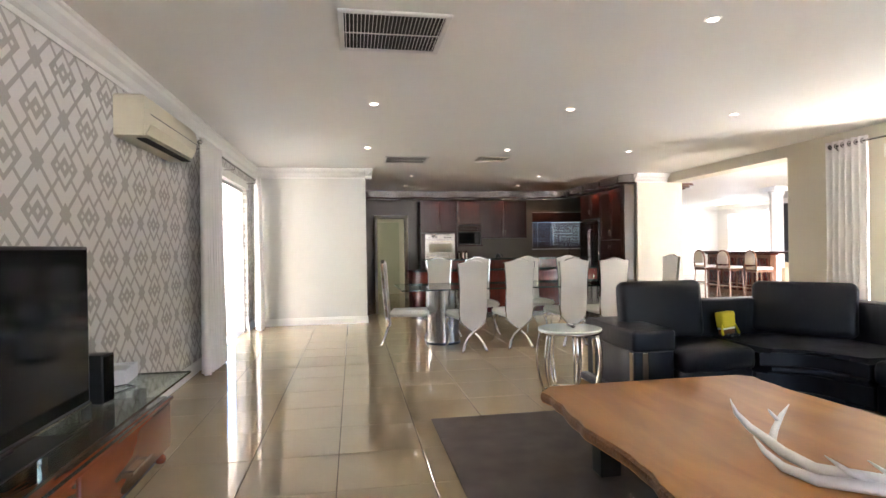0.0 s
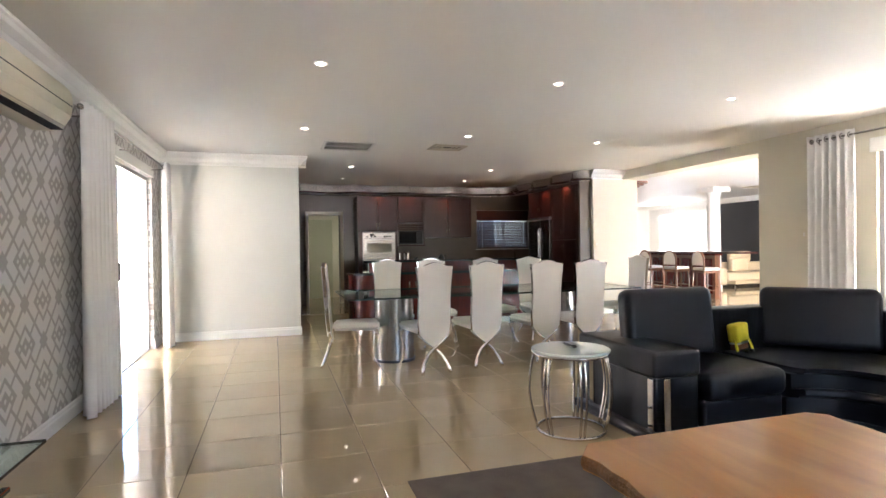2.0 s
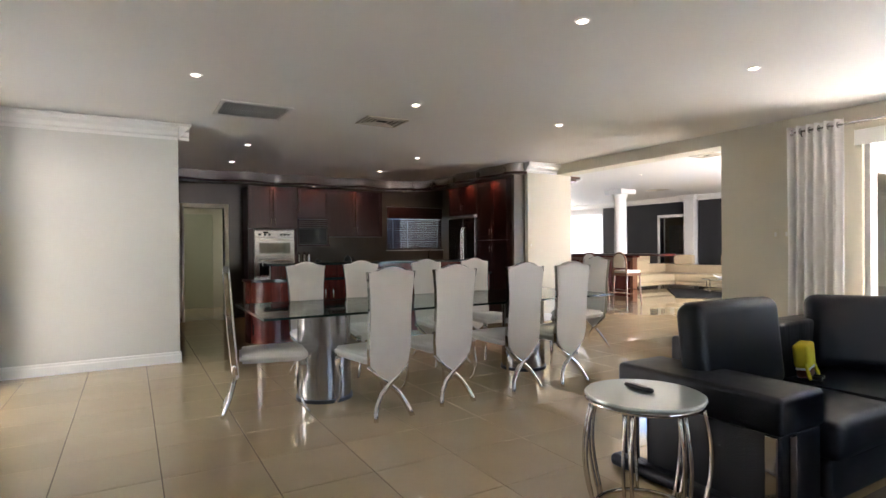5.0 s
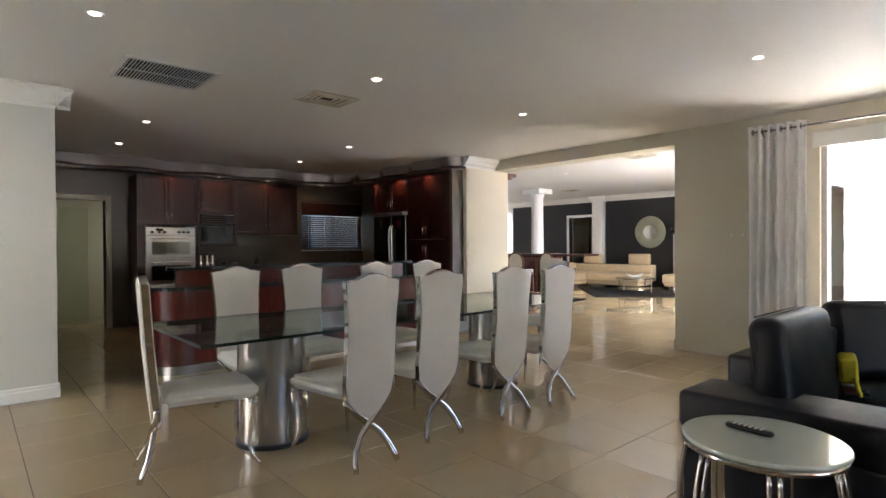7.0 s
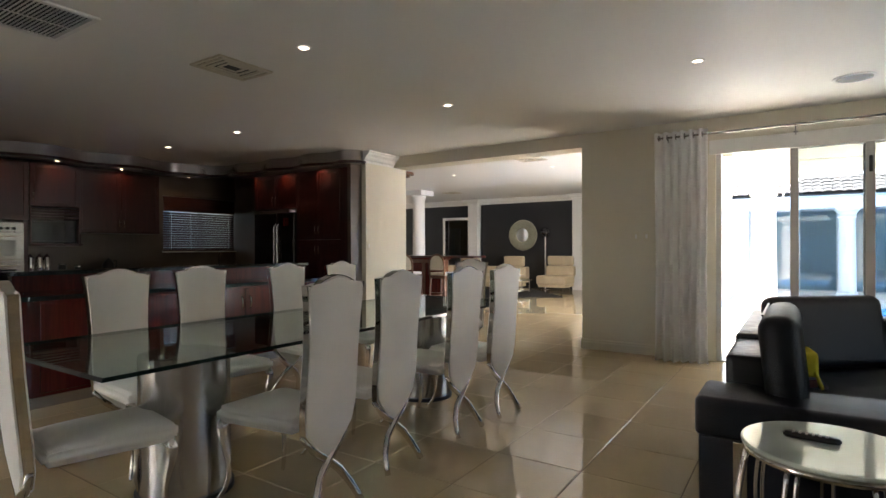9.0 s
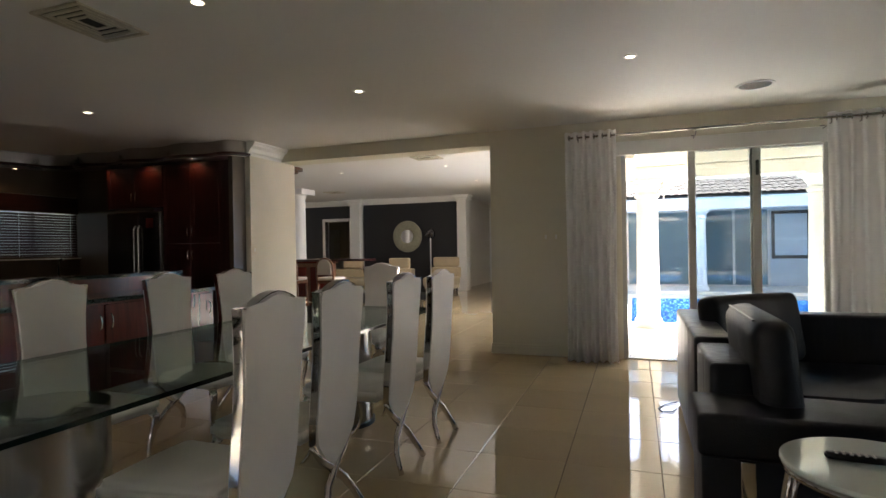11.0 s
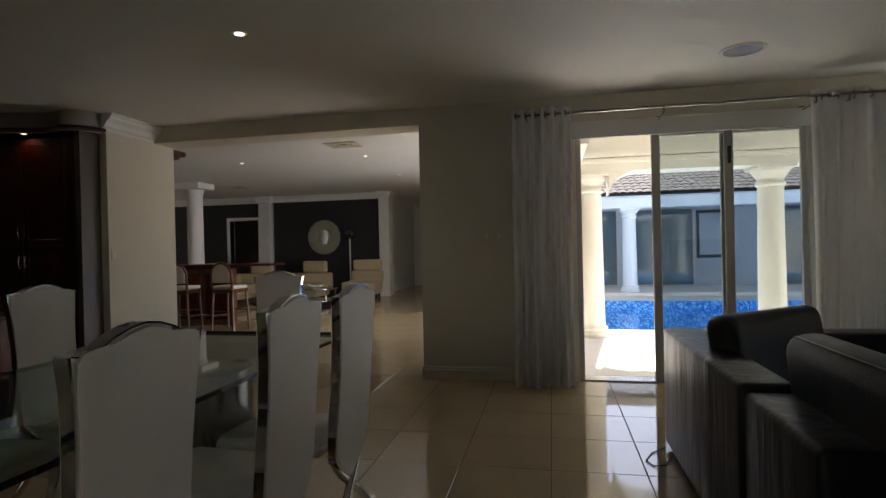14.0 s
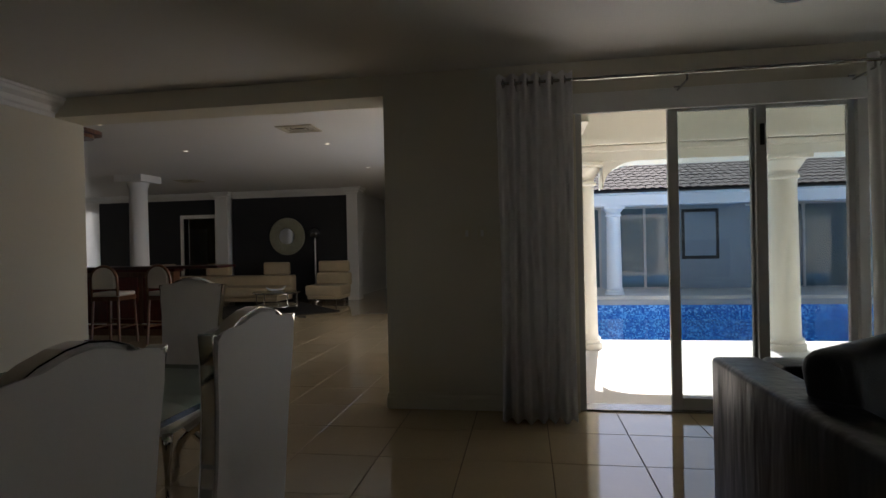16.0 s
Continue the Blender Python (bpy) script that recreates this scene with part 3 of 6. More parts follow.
# ---- curtains and rods ----
def curtain(name, x, y0, y1, z0, z1, folds, amp, label, seed):
    """A hanging curtain with uneven pleats."""
    rnd = random.Random(seed)
    n, rows = folds * 8, 14
    phase = [rnd.uniform(-0.5, 0.5) for _ in range(folds + 2)]
    bm = bmesh.new()
    grid = []
    for r in range(rows + 1):
        v = r / rows
        line = []
        for k in range(n + 1):
            u = k / n
            f = u * folds
            p = phase[int(f)] * (1 - f % 1) + phase[int(f) + 1] * (f % 1)
            w = math.sin(2 * math.pi * f + p * (0.3 + v)) * amp * (0.75 + 0.35 * (1 - v) + 0.2 * p)
            line.append(bm.verts.new((w, y0 + (y1 - y0) * (u + 0.012 * math.sin(5 * v + 9 * u)) + 0.01 * p * (1 - v), z0 + (z1 - z0) * v + (0.008 * math.sin(7 * u) if r == 0 else 0))))
        grid.append(line)
    for a, b in zip(grid, grid[1:]):
        for k in range(n):
            bm.faces.new((a[k], a[k + 1], b[k + 1], b[k]))
    root = thing(name, label, "curtain", (x, 0, 0), group="curtains")
    c = smooth(part("cloth", bm, M_CURTAIN, root))
    s = c.modifiers.new("Solidify", "SOLIDIFY")
    s.thickness = 0.004
    for k in range(folds):
        bm = bmesh.new()
        y = y0 + (y1 - y0) * (k + 0.5) / folds
        tube(bm, [(0.028 * math.cos(a), y, z1 - 0.06 + 0.028 * math.sin(a)) for a in [2 * math.pi * j / 14 for j in range(15)]], 0.006, 6)
        part("eyelet", bm, M_STEEL, root)
    return root


def rod(x, y0, y1, z, wall, label):
    root = thing("curtain_rod", label, "curtain rod", (x, 0, z))
    part("pole", tube(bmesh.new(), [(0, y0, 0), (0, y1, 0)], 0.012, 12), M_STEEL, root)
    for y, d in ((y0, -1), (y1, 1)):
        bm = lathe(bmesh.new(), [(0.012, 0), (0.022, 0.004), (0.024, 0.03), (0.016, 0.05), (0.004, 0.055)], 14)
        bmesh.ops.transform(bm, matrix=Matrix.Translation((0, y, 0)) @ Euler((radians(-90 * d), 0, 0)).to_matrix().to_4x4(), verts=bm.verts)
        part("finial", bm, M_STEEL, root)
    for y in (y0 + 0.08, (y0 + y1) / 2, y1 - 0.08):
        bm = tube(bmesh.new(), [(0, y, -0.012), (0, y, -0.05), ((wall - x) * 0.6, y, -0.055), (wall - x, y, -0.055)], 0.007, 8)
        box(bm, min(wall - x, wall - x - 0.01 * (1 if wall > x else -1)), max(wall - x, wall - x - 0.01 * (1 if wall > x else -1)), y - 0.02, y + 0.02, -0.09, -0.02)
        part("bracket", bm, M_STEEL, root)
    return root


rod(6.28, 4.24, 6.76, 2.475, EAST, "brushed steel curtain rod above the patio door")
rod(6.28, 2.5, 4.16, 2.475, EAST, "brushed steel curtain rod beside the patio door")
rod(-1.17, 6.78, 9.97, 2.42, WEST, "brushed steel curtain rod above the garden door")
curtain("curtain", 6.28, 6.29, 6.82, 0.012, 2.535, 6, 0.055, "white pleated eyelet curtain drawn back beside the patio door", 1)
curtain("curtain", 6.33, 3.72, 4.33, 0.012, 2.535, 5, 0.05, "white pleated curtain lit from behind", 2)
curtain("curtain", 6.26, 2.70, 3.74, 0.012, 2.535, 11, 0.055, "white pleated curtain closed over the glass", 3)
curtain("curtain", -1.17, 6.80, 7.58, 0.012, 2.47, 7, 0.055, "white pleated eyelet curtain drawn back beside the garden door", 4)
curtain("curtain", -1.15, 9.86, 10.18, 0.012, 2.47, 3, 0.05, "white gathered curtain at the corner of the room", 5)


# ---- ceiling fixtures ----
def downlight():
    root = thing("downlight", "small round recessed downlight switched on", "ceiling light", group="ceiling downlights")
    part("rim", lathe(bmesh.new(), [(0.032, -0.001), (0.034, -0.006), (0.046, -0.006), (0.05, -0.001), (0.05, 0.002), (0.032, 0.002)], 24), M_TRIM, root)
    part("bulb", lathe(bmesh.new(), [(0.030, -0.0045), (0.030, -0.0015)], 20), M_BULB, root, "glowing lamp face")
    return root


SPOTS = [(0.58, 6.115), (2.57, 6.115), (4.43, 6.115), (0.58, 8.40), (2.57, 8.39), (4.44, 8.39), (2.58, 3.92), (0.58, 3.92 - 2.2), (4.43, 3.92),
         (1.5, 11.28), (4.04, 11.2), (1.54, 12.9), (4.11, 12.83), (7.35, 9.02), (7.4, 11.1), (9.05, 11.2), (9.05, 9.15), (11.2, 9.23)]
LOUNGE_SPOTS = [(1.2 + (x - 1.2) * 1.11, 6 + (y - 6) * 1.11) for x, y in SPOTS[-5:]]
first = downlight()
first.location = (*SPOTS[0], CEIL - 0.001)
for x, y in SPOTS[1:-5]:
    copy_thing(first, pose(x, y, CEIL - 0.001))
for x, y in LOUNGE_SPOTS:
    copy_thing(first, pose(x, y, LC - 0.001))


def grille(name, x, y, w, d, slats, frame, material, label, turn=0.0):
    """A ceiling vent: a raised frame round a dark sheet, painted as the hollow's shade, with tilted slats."""
    root = thing(name, label, "air vent", (x, y, CEIL), turn)
    bm = bmesh.new()
    for a in ((-w / 2, w / 2, -d / 2, -d / 2 + frame), (-w / 2, w / 2, d / 2 - frame, d / 2), (-w / 2, -w / 2 + frame, -d / 2 + frame, d / 2 - frame), (w / 2 - frame, w / 2, -d / 2 + frame, d / 2 - frame)):
        box(bm, *a, -0.016, -0.001, 0.003)
    part("frame", bm, material, root)
    part("backing", cbox(-w / 2 + frame, w / 2 - frame, -d / 2 + frame, d / 2 - frame, -0.004, -0.0012), M_DARK, root, "dark sheet painted as the hollow's shade")
    inner = w - 2 * frame
    bar = None
    for k in range(slats):
        bx = -inner / 2 + inner * (k + 0.5) / slats
        bm = bmesh.new()
        box(bm, -0.0015, 0.0015, -d / 2 + frame, d / 2 - frame, -0.008, 0.004, m=Euler((0, radians(12), 0)).to_matrix().to_4x4())
        if bar is None:
            bar = part("slat", bm, material, root)
            bar.location = (bx, 0, -0.009)
        else:
            bm.free()
            o = new("slat", bar.data)
            o.parent = root
            o.location = (bx, 0, -0.009)
    part("crossbar", cbox(-inner / 2, inner / 2, -0.006, 0.006, -0.015, -0.011), material, root)
    return root


grille("return_air_grille", 0.63, 4.38, 0.68, 0.64, 26, 0.035, M_VENT, "white metal return air grille in the ceiling")
grille("return_air_grille", 1.20, 9.36, 0.68, 0.62, 26, 0.035, M_VENT, "white metal return air grille in the ceiling")
for x, y, z, a in ((2.55, 9.18, CEIL, 0), (8.86, 9.47, LC, 90), (13.1, 13.85, LC, 90)):
    root = thing("air_diffuser", "aged cream metal air diffuser in the ceiling", "air vent", (x, y, z), a)
    for k, s in enumerate((0.24, 0.19, 0.14, 0.09)):
        bm = bmesh.new()
        h = s * 0.8
        for q in ((-s, s, -h, -h + 0.028), (-s, s, h - 0.028, h), (-s, -s + 0.028, -h + 0.028, h - 0.028), (s - 0.028, s, -h + 0.028, h - 0.028)):
            box(bm, *q, -0.016 + 0.003 * k, -0.001, 0.003)
        part("vane", bm, M_VENTTAN, root)
    # flat dark sheet in place of the diffuser's shaded inside
    part("backing", cbox(-0.2, 0.2, -0.16, 0.16, -0.003, -0.0012), M_DARK, root)
root = thing("ceiling_speaker", "round grey speaker grille in the ceiling", "speaker", (5.62, 5.08, CEIL))
part("rim", lathe(bmesh.new(), [(0.130, -0.001), (0.131, -0.009), (0.153, -0.008), (0.156, -0.001)], 32), M_VENT, root)
part("mesh", lathe(bmesh.new(), [(0.129, -0.007), (0.129, -0.0012)], 32), M_STEEL, root)


# ---- wall fixtures ----
root = thing("air_conditioner", "aged ivory split air conditioner on the papered wall", "air conditioner", (WEST, 5.70, 2.135))
prof = [(0.0, 0.0), (0.12, 0.0), (0.19, 0.03), (0.235, 0.10), (0.245, 0.2), (0.235, 0.27), (0.20, 0.31), (0.0, 0.31)]
bm = bmesh.new()
plate(bm, [(a, b) for a, b in prof], 1.20, "y", -0.60)
bmesh.ops.bevel(bm, geom=list(bm.edges), offset=0.008, segments=2, affect="EDGES")
body = smooth(part("body", bm, M_ACPLASTIC, root))
part("end_cap", cbox(0.0, 0.21, -0.606, -0.597, 0.01, 0.30, 0.003), M_ACPLASTIC, root)
part("panel_seam", cbox(0.243, 0.2475, -0.58, 0.58, 0.165, 0.169), M_BLACK, root, "dark panel seam")
part("louvre", cbox(0.205, 0.2, -0.55, 0.55, 0.028, 0.034), M_VENTTAN, root)
bm = cbox(-0.004, 0.004, -0.56, 0.56, -0.04, 0.04, 0.003, m=pose(0.222, 0, 0.065, 0, 28, 0))
part("flap", bm, M_ACPLASTIC, root)
# the outlet's inner shade is a flat dark strip
part("outlet", cbox(0.13, 0.2, -0.54, 0.54, -0.0015, 0.004), M_DARK, root, "dark strip painted as the air outlet's shade")
for y in (7.09, 6.97):
    root = thing("light_switch", "cream plastic light switch on the wall", "switch", (EAST, y, 1.395), group="light switches")
    part("plate", cbox(-0.008, -0.0005, -0.035, 0.035, -0.055, 0.055, 0.003, 2), M_ACPLASTIC, root)
    part("rocker", cbox(-0.012, -0.007, -0.012, 0.012, -0.025, 0.025, 0.002), M_TRIM, root)
root = thing("light_switch", "cream plastic light switch on the wall", "switch", (5.97, 10.78, 1.3), group="light switches")
part("plate", cbox(-0.035, 0.035, -0.008, -0.0005, -0.055, 0.055, 0.003, 2), M_ACPLASTIC, root)
part("rocker", cbox(-0.012, 0.012, -0.012, -0.007, -0.025, 0.025, 0.002), M_TRIM, root)


# ---- dining set ----
def dining_chair():
    root = thing("dining_chair", "white upholstered high-back dining chair with chrome legs", "chair", group="chairs round the dining table")
    # seat
    bm = bmesh.new()
    plate(bm, [(-0.19, -0.23), (0.19, -0.23), (0.235, 0.24), (0.21, 0.28), (-0.21, 0.28), (-0.235, 0.24)], 0.075, "z", 0.405)
    bmesh.ops.bevel(bm, geom=list(bm.edges), offset=0.022, segments=3, affect="EDGES")
    bmesh.ops.subdivide_edges(bm, edges=[e for e in bm.edges if e.calc_length() > 0.15], cuts=3, use_grid_fill=True)
    for v in bm.verts:
        if v.co.z > 0.47:
            v.co.z += 0.02 * max(0, 1 - (v.co.x / 0.22) ** 2) * max(0, 1 - ((v.co.y - 0.04) / 0.24) ** 2)
    smooth(part("seat", bm, M_VINYL, root))
    # back: an hourglass panel that ends in a point below
    right = [(0.0, 0.255), (0.06, 0.30), (0.125, 0.355), (0.166, 0.405), (0.174, 0.50), (0.174, 0.64), (0.171, 0.78), (0.177, 0.92), (0.188, 1.03), (0.200, 1.100)]
    crown = [(0.172, 1.092), (0.136, 1.098), (0.095, 1.120), (0.045, 1.136)]
    half = right + crown
    outline = half + [(0.0, 1.142)] + [(-a, b) for a, b in half[::-1][:-1]]

    def lean(bm):
        for v in bm.verts:
            v.co.y += -0.258 - 0.06 * (v.co.z - 0.3) / 0.8 - 0.006 * math.sin((v.co.z - 0.3) * 3.6)

    bm = bmesh.new()
    plate(bm, [(a * 0.985, b) for a, b in outline], 0.05, "y", -0.025)
    big = [e for e in bm.edges if all(abs(v.co.y - e.verts[0].co.y) < 1e-5 for v in e.verts)]
    bmesh.ops.bevel(bm, geom=big, offset=0.01, segments=3, affect="EDGES")
    lean(bm)
    back = crisp(part("backrest", bm, M_VINYL, root))
    # the chrome band round the edge of the back
    for s in (-1, 1):
        bm = bmesh.new()
        line = right[1:]
        rows = []
        for k, (a, b) in enumerate(line):
            rows.append([bm.verts.new((s * (a * 0.985 + o), y, b)) for o, y in ((-0.002, -0.018), (0.005, -0.018), (0.005, 0.018), (-0.002, 0.018))])
        for p, q in zip(rows, rows[1:]):
            for j in range(4):
                bm.faces.new((p[j], p[(j + 1) % 4], q[(j + 1) % 4], q[j]))
        bm.faces.new(rows[0])
        bm.faces.new(rows[-1])
        lean(bm)
        part("side_band", bm, M_CHROME, back, "polished chrome band")
    bm = bmesh.new()
    top = [(0.2, 1.1)] + crown + [(0.0, 1.142)] + [(-a, b) for a, b in crown[::-1]] + [(-0.2, 1.1)]
    rows = [[bm.verts.new((a * 0.985, y, b + o)) for o, y in ((0.0005, -0.021), (0.004, -0.021), (0.004, 0.021), (0.0005, 0.021))] for a, b in top]
    for p, q in zip(rows, rows[1:]):
        for j in range(4):
            bm.faces.new((p[j], p[(j + 1) % 4], q[(j + 1) % 4], q[j]))
    bm.faces.new(rows[0])
    bm.faces.new(rows[-1])
    lean(bm)
    part("top_band", bm, M_CHROME, back, "polished chrome band")
    # crossed back legs
    for s in (-1, 1):
        pts = [(s * 0.165, -0.266, 0.40), (s * 0.092, -0.268, 0.312), (0.0, -0.272 - 0.006 * s, 0.245), (-s * 0.07, -0.285, 0.18), (-s * 0.118, -0.308, 0.105), (-s * 0.142, -0.336, 0.045), (-s * 0.152, -0.356, 0.0)]
        smooth(part("leg", tube(bmesh.new(), pts, [0.013, 0.016, 0.018, 0.017, 0.016, 0.015, 0.016], 10, 1.3), M_CHROME, root, "curved chrome leg"))
    # front legs with a knee and an outturned foot
    for s in (-1, 1):
        pts = [(s * 0.195, 0.235, 0.41), (s * 0.205, 0.25, 0.37), (s * 0.20, 0.245, 0.31), (s * 0.185, 0.225, 0.21), (s * 0.183, 0.222, 0.13), (s * 0.195, 0.24, 0.06), (s * 0.215, 0.268, 0.014), (s * 0.225, 0.285, 0.006)]
        smooth(part("leg", tube(bmesh.new(), pts, [0.026, 0.026, 0.021, 0.014, 0.012, 0.012, 0.012, 0.006], 10), M_CHROME, root, "curved chrome leg"))
    return root


chair = dining_chair()
chair.matrix_basis = pose(1.785, 7.655, 0, 0, 0, 3)
for x, y, a in ((2.42, 7.74, -1), (3.135, 7.715, -2), (3.665, 7.675, -3), (1.66, 8.80, 180), (2.275, 8.90, 176), (3.111, 8.895, 181), (3.80, 8.935, 178)):
    copy_thing(chair, pose(x, y, 0, 0, 0, a))
head = copy_thing(chair, pose(1.07, 8.08, 0, 0, 0, -99))
head["label"] = "white high-back dining chair at the head of the table"
foot = copy_thing(chair, pose(4.92, 8.58, 0, 0, 0, 92))
foot["label"] = "white high-back dining chair at the far end of the table"

root = thing("dining_table", "long glass dining table on two steel drum pedestals", "table")
bm = bmesh.new()
box(bm, 0.97, 4.66, 7.79, 9.02, 0.738, 0.757, 0.004, 2)
part("tabletop", bm, M_GREENGLASS, root, "thick greenish glass top")
bm = bmesh.new()
for q in ((0.965, 0.9695, 7.785, 9.025), (4.6605, 4.665, 7.785, 9.025), (0.97, 4.66, 7.785, 7.7895), (0.97, 4.66, 9.0205, 9.025)):
    box(bm, *q, 0.738, 0.757)
M_GLASSEDGE = mat("dark_glass_edge", (0.012, 0.022, 0.018), 0.08)
part("glass_edge", bm, M_GLASSEDGE, root, "dark polished glass edge")
for x in (1.55, 3.72):
    p = smooth(part("pedestal", lathe(bmesh.new(), [(0.225, 0.03), (0.225, 0.10), (0.222, 0.72), (0.222, 0.724)], 40, (x, 8.18)), M_STEEL, root, "brushed steel drum"))
    crisp(p)
    part("plinth", lathe(bmesh.new(), [(0.24, 0.0), (0.24, 0.028), (0.23, 0.0305)], 40, (x, 8.18)), M_BLACK, p, "dark base ring")
    part("top_pad", lathe(bmesh.new(), [(0.16, 0.7245), (0.16, 0.7375)], 32, (x, 8.18)), M_STEEL, p)


# ---- sitting area ----
structure_rug = thing("rug", "plain taupe pile rug on the tiles", "rug", (0.92, 1.2, 0))
bm = bmesh.new()
box(bm, 0, 3.0, 0, 3.72, 0.001, 0.014, 0.004, 2)
part("rug_surface", bm, M_RUG, structure_rug)

root = thing("coffee_table", "low coffee table made of a live-edge wooden slab", "table", (0, 0, 0))
rnd = random.Random(8)
outline = []
for k in range(24):
    outline.append((1.47 + 0.018 * math.sin(k * 0.7) + rnd.uniform(-0.008, 0.008), 4.0 - 2.1 * k / 23))
outline += [(1.6, 1.84), (2.2, 1.80), (2.8, 1.83)]
for k in range(24):
    outline.append((2.93 + 0.02 * math.sin(k * 0.5 + 1) + rnd.uniform(-0.008, 0.008), 1.95 + 2.1 * k / 23))
outline += [(2.86, 4.12), (2.3, 4.125), (1.56, 4.11)]
bm = bmesh.new()
plate(bm, outline, 0.062, "z", 0.362)
topside = part("slab", bm, M_SLAB, root, "golden brown slab with a waney edge")
rim = bmesh.new()
rows = []
cx = sum(a for a, b in outline) / len(outline)
cy = sum(b for a, b in outline) / len(outline)
for k, (a, b) in enumerate(outline):
    ring = []
    for o, z in ((0.0005, 0.421), (0.008 + rnd.uniform(0, 0.006), 0.41), (0.004 + rnd.uniform(0, 0.009), 0.39), (0.006, 0.375), (-0.004, 0.361)):
        d = Vector((a - cx, (b - cy) * 0.6)).normalized()
        ring.append(rim.verts.new((a + d.x * o, b + d.y * o, z)))
    rows.append(ring)
for k in range(len(rows)):
    p, q = rows[k], rows[(k + 1) % len(rows)]
    for j in range(4):
        rim.faces.new((p[j], p[j + 1], q[j + 1], q[j]))
part("waney_edge", rim, M_BARK, topside, "rough bark edge")
for x in (1.75, 2.65):
    for y in (2.2, 3.75):
        part("leg", cbox(x - 0.06, x + 0.06, y - 0.06, y + 0.06, 0.015, 0.3615, 0.008, 2), M_BLACK, root, "dark block leg")

root = thing("antler", "bleached forked antler lying on the coffee table", "antler", (2.05, 2.75, 0.4245))


def tine(bm, points, radii):
    tube(bm, [(x - 2.05, y - 2.75, z) for x, y, z in points], radii, 10)


bm = bmesh.new()
tine(bm, [(2.42, 2.30, 0.03), (2.2, 2.50, 0.03), (2.05, 2.66, 0.028), (2.06, 2.82, 0.03), (2.08, 2.93, 0.04), (2.05, 3.0, 0.075), (2.01, 3.03, 0.13), (1.99, 3.04, 0.19)], [0.03, 0.027, 0.023, 0.022, 0.021, 0.017, 0.011, 0.002])
tine(bm, [(2.08, 2.91, 0.035), (2.14, 2.96, 0.07), (2.19, 2.98, 0.12), (2.24, 2.99, 0.165)], [0.018, 0.015, 0.011, 0.002])
tine(bm, [(2.17, 2.97, 0.10), (2.145, 2.985, 0.135), (2.135, 2.99, 0.15)], [0.01, 0.007, 0.002])
tine(bm, [(2.42, 2.24, 0.025), (2.18, 2.44, 0.025), (1.98, 2.58, 0.025), (1.95, 2.70, 0.028), (1.955, 2.80, 0.05), (1.965, 2.87, 0.085)], [0.026, 0.023, 0.02, 0.017, 0.012, 0.002])
tine(bm, [(2.12, 2.49, 0.03), (2.10, 2.57, 0.05), (2.07, 2.64, 0.085)], [0.016, 0.012, 0.002])
tine(bm, [(2.22, 2.42, 0.03), (2.21, 2.50, 0.05), (2.18, 2.57, 0.085)], [0.016, 0.012, 0.002])
smooth(part("beam", bm, M_BONE, root))

root = thing("side_table", "round chrome side table with a white glass top", "table", (2.22, 5.38, 0))
tt = part("tabletop", lathe(bmesh.new(), [(0.268, 0.566), (0.274, 0.568), (0.276, 0.574), (0.274, 0.58), (0.268, 0.582)], 48), M_MILKGLASS, root, "white glass top")
smooth(part("top_ring", tube(bmesh.new(), [(0.262 * math.cos(a), 0.262 * math.sin(a), 0.553) for a in [2 * math.pi * k / 48 for k in range(49)]], 0.012, 8), M_CHROME, root))
smooth(part("base_ring", tube(bmesh.new(), [(0.235 * math.cos(a), 0.235 * math.sin(a), 0.0125) for a in [2 * math.pi * k / 48 for k in range(49)]], 0.012, 8), M_CHROME, root))
stave = None
for k in range(14):
    if k % 2:
        continue
    for off in (-0.06, 0.06):
        a = 2 * math.pi * k / 14 + off
        if stave is None:
            pts = [(0.235 + 0.045 * math.sin(math.pi * u) + 0.02 * u, 0, 0.018 + 0.53 * u) for u in [j / 12 for j in range(13)]]
            stave = smooth(part("stave", tube(bmesh.new(), pts, 0.0085, 8), M_CHROME, root))
            stave.rotation_euler = (0, 0, a)
        else:
            o = new("stave", stave.data)
            o.parent = root
            o.rotation_euler = (0, 0, a)
root = thing("remote_control", "black television remote lying on the side table", "remote", (2.253, 5.436, 0.5825), -96)
bm = bmesh.new()
plate(bm, [(-0.085, -0.018), (-0.06, -0.023), (0.06, -0.021), (0.088, -0.012), (0.088, 0.012), (0.06, 0.021), (-0.06, 0.023), (-0.085, 0.018)], 0.018, "z", 0.0)
bmesh.ops.bevel(bm, geom=list(bm.edges), offset=0.005, segments=2, affect="EDGES")
body = smooth(part("case", bm, M_BLACK, root))
for i in range(6):
    for j in range(3):
        part("button", cbox(-0.058 + i * 0.02, -0.05 + i * 0.02, -0.012 + j * 0.01, -0.006 + j * 0.01, 0.018, 0.0205), M_VENT, body)


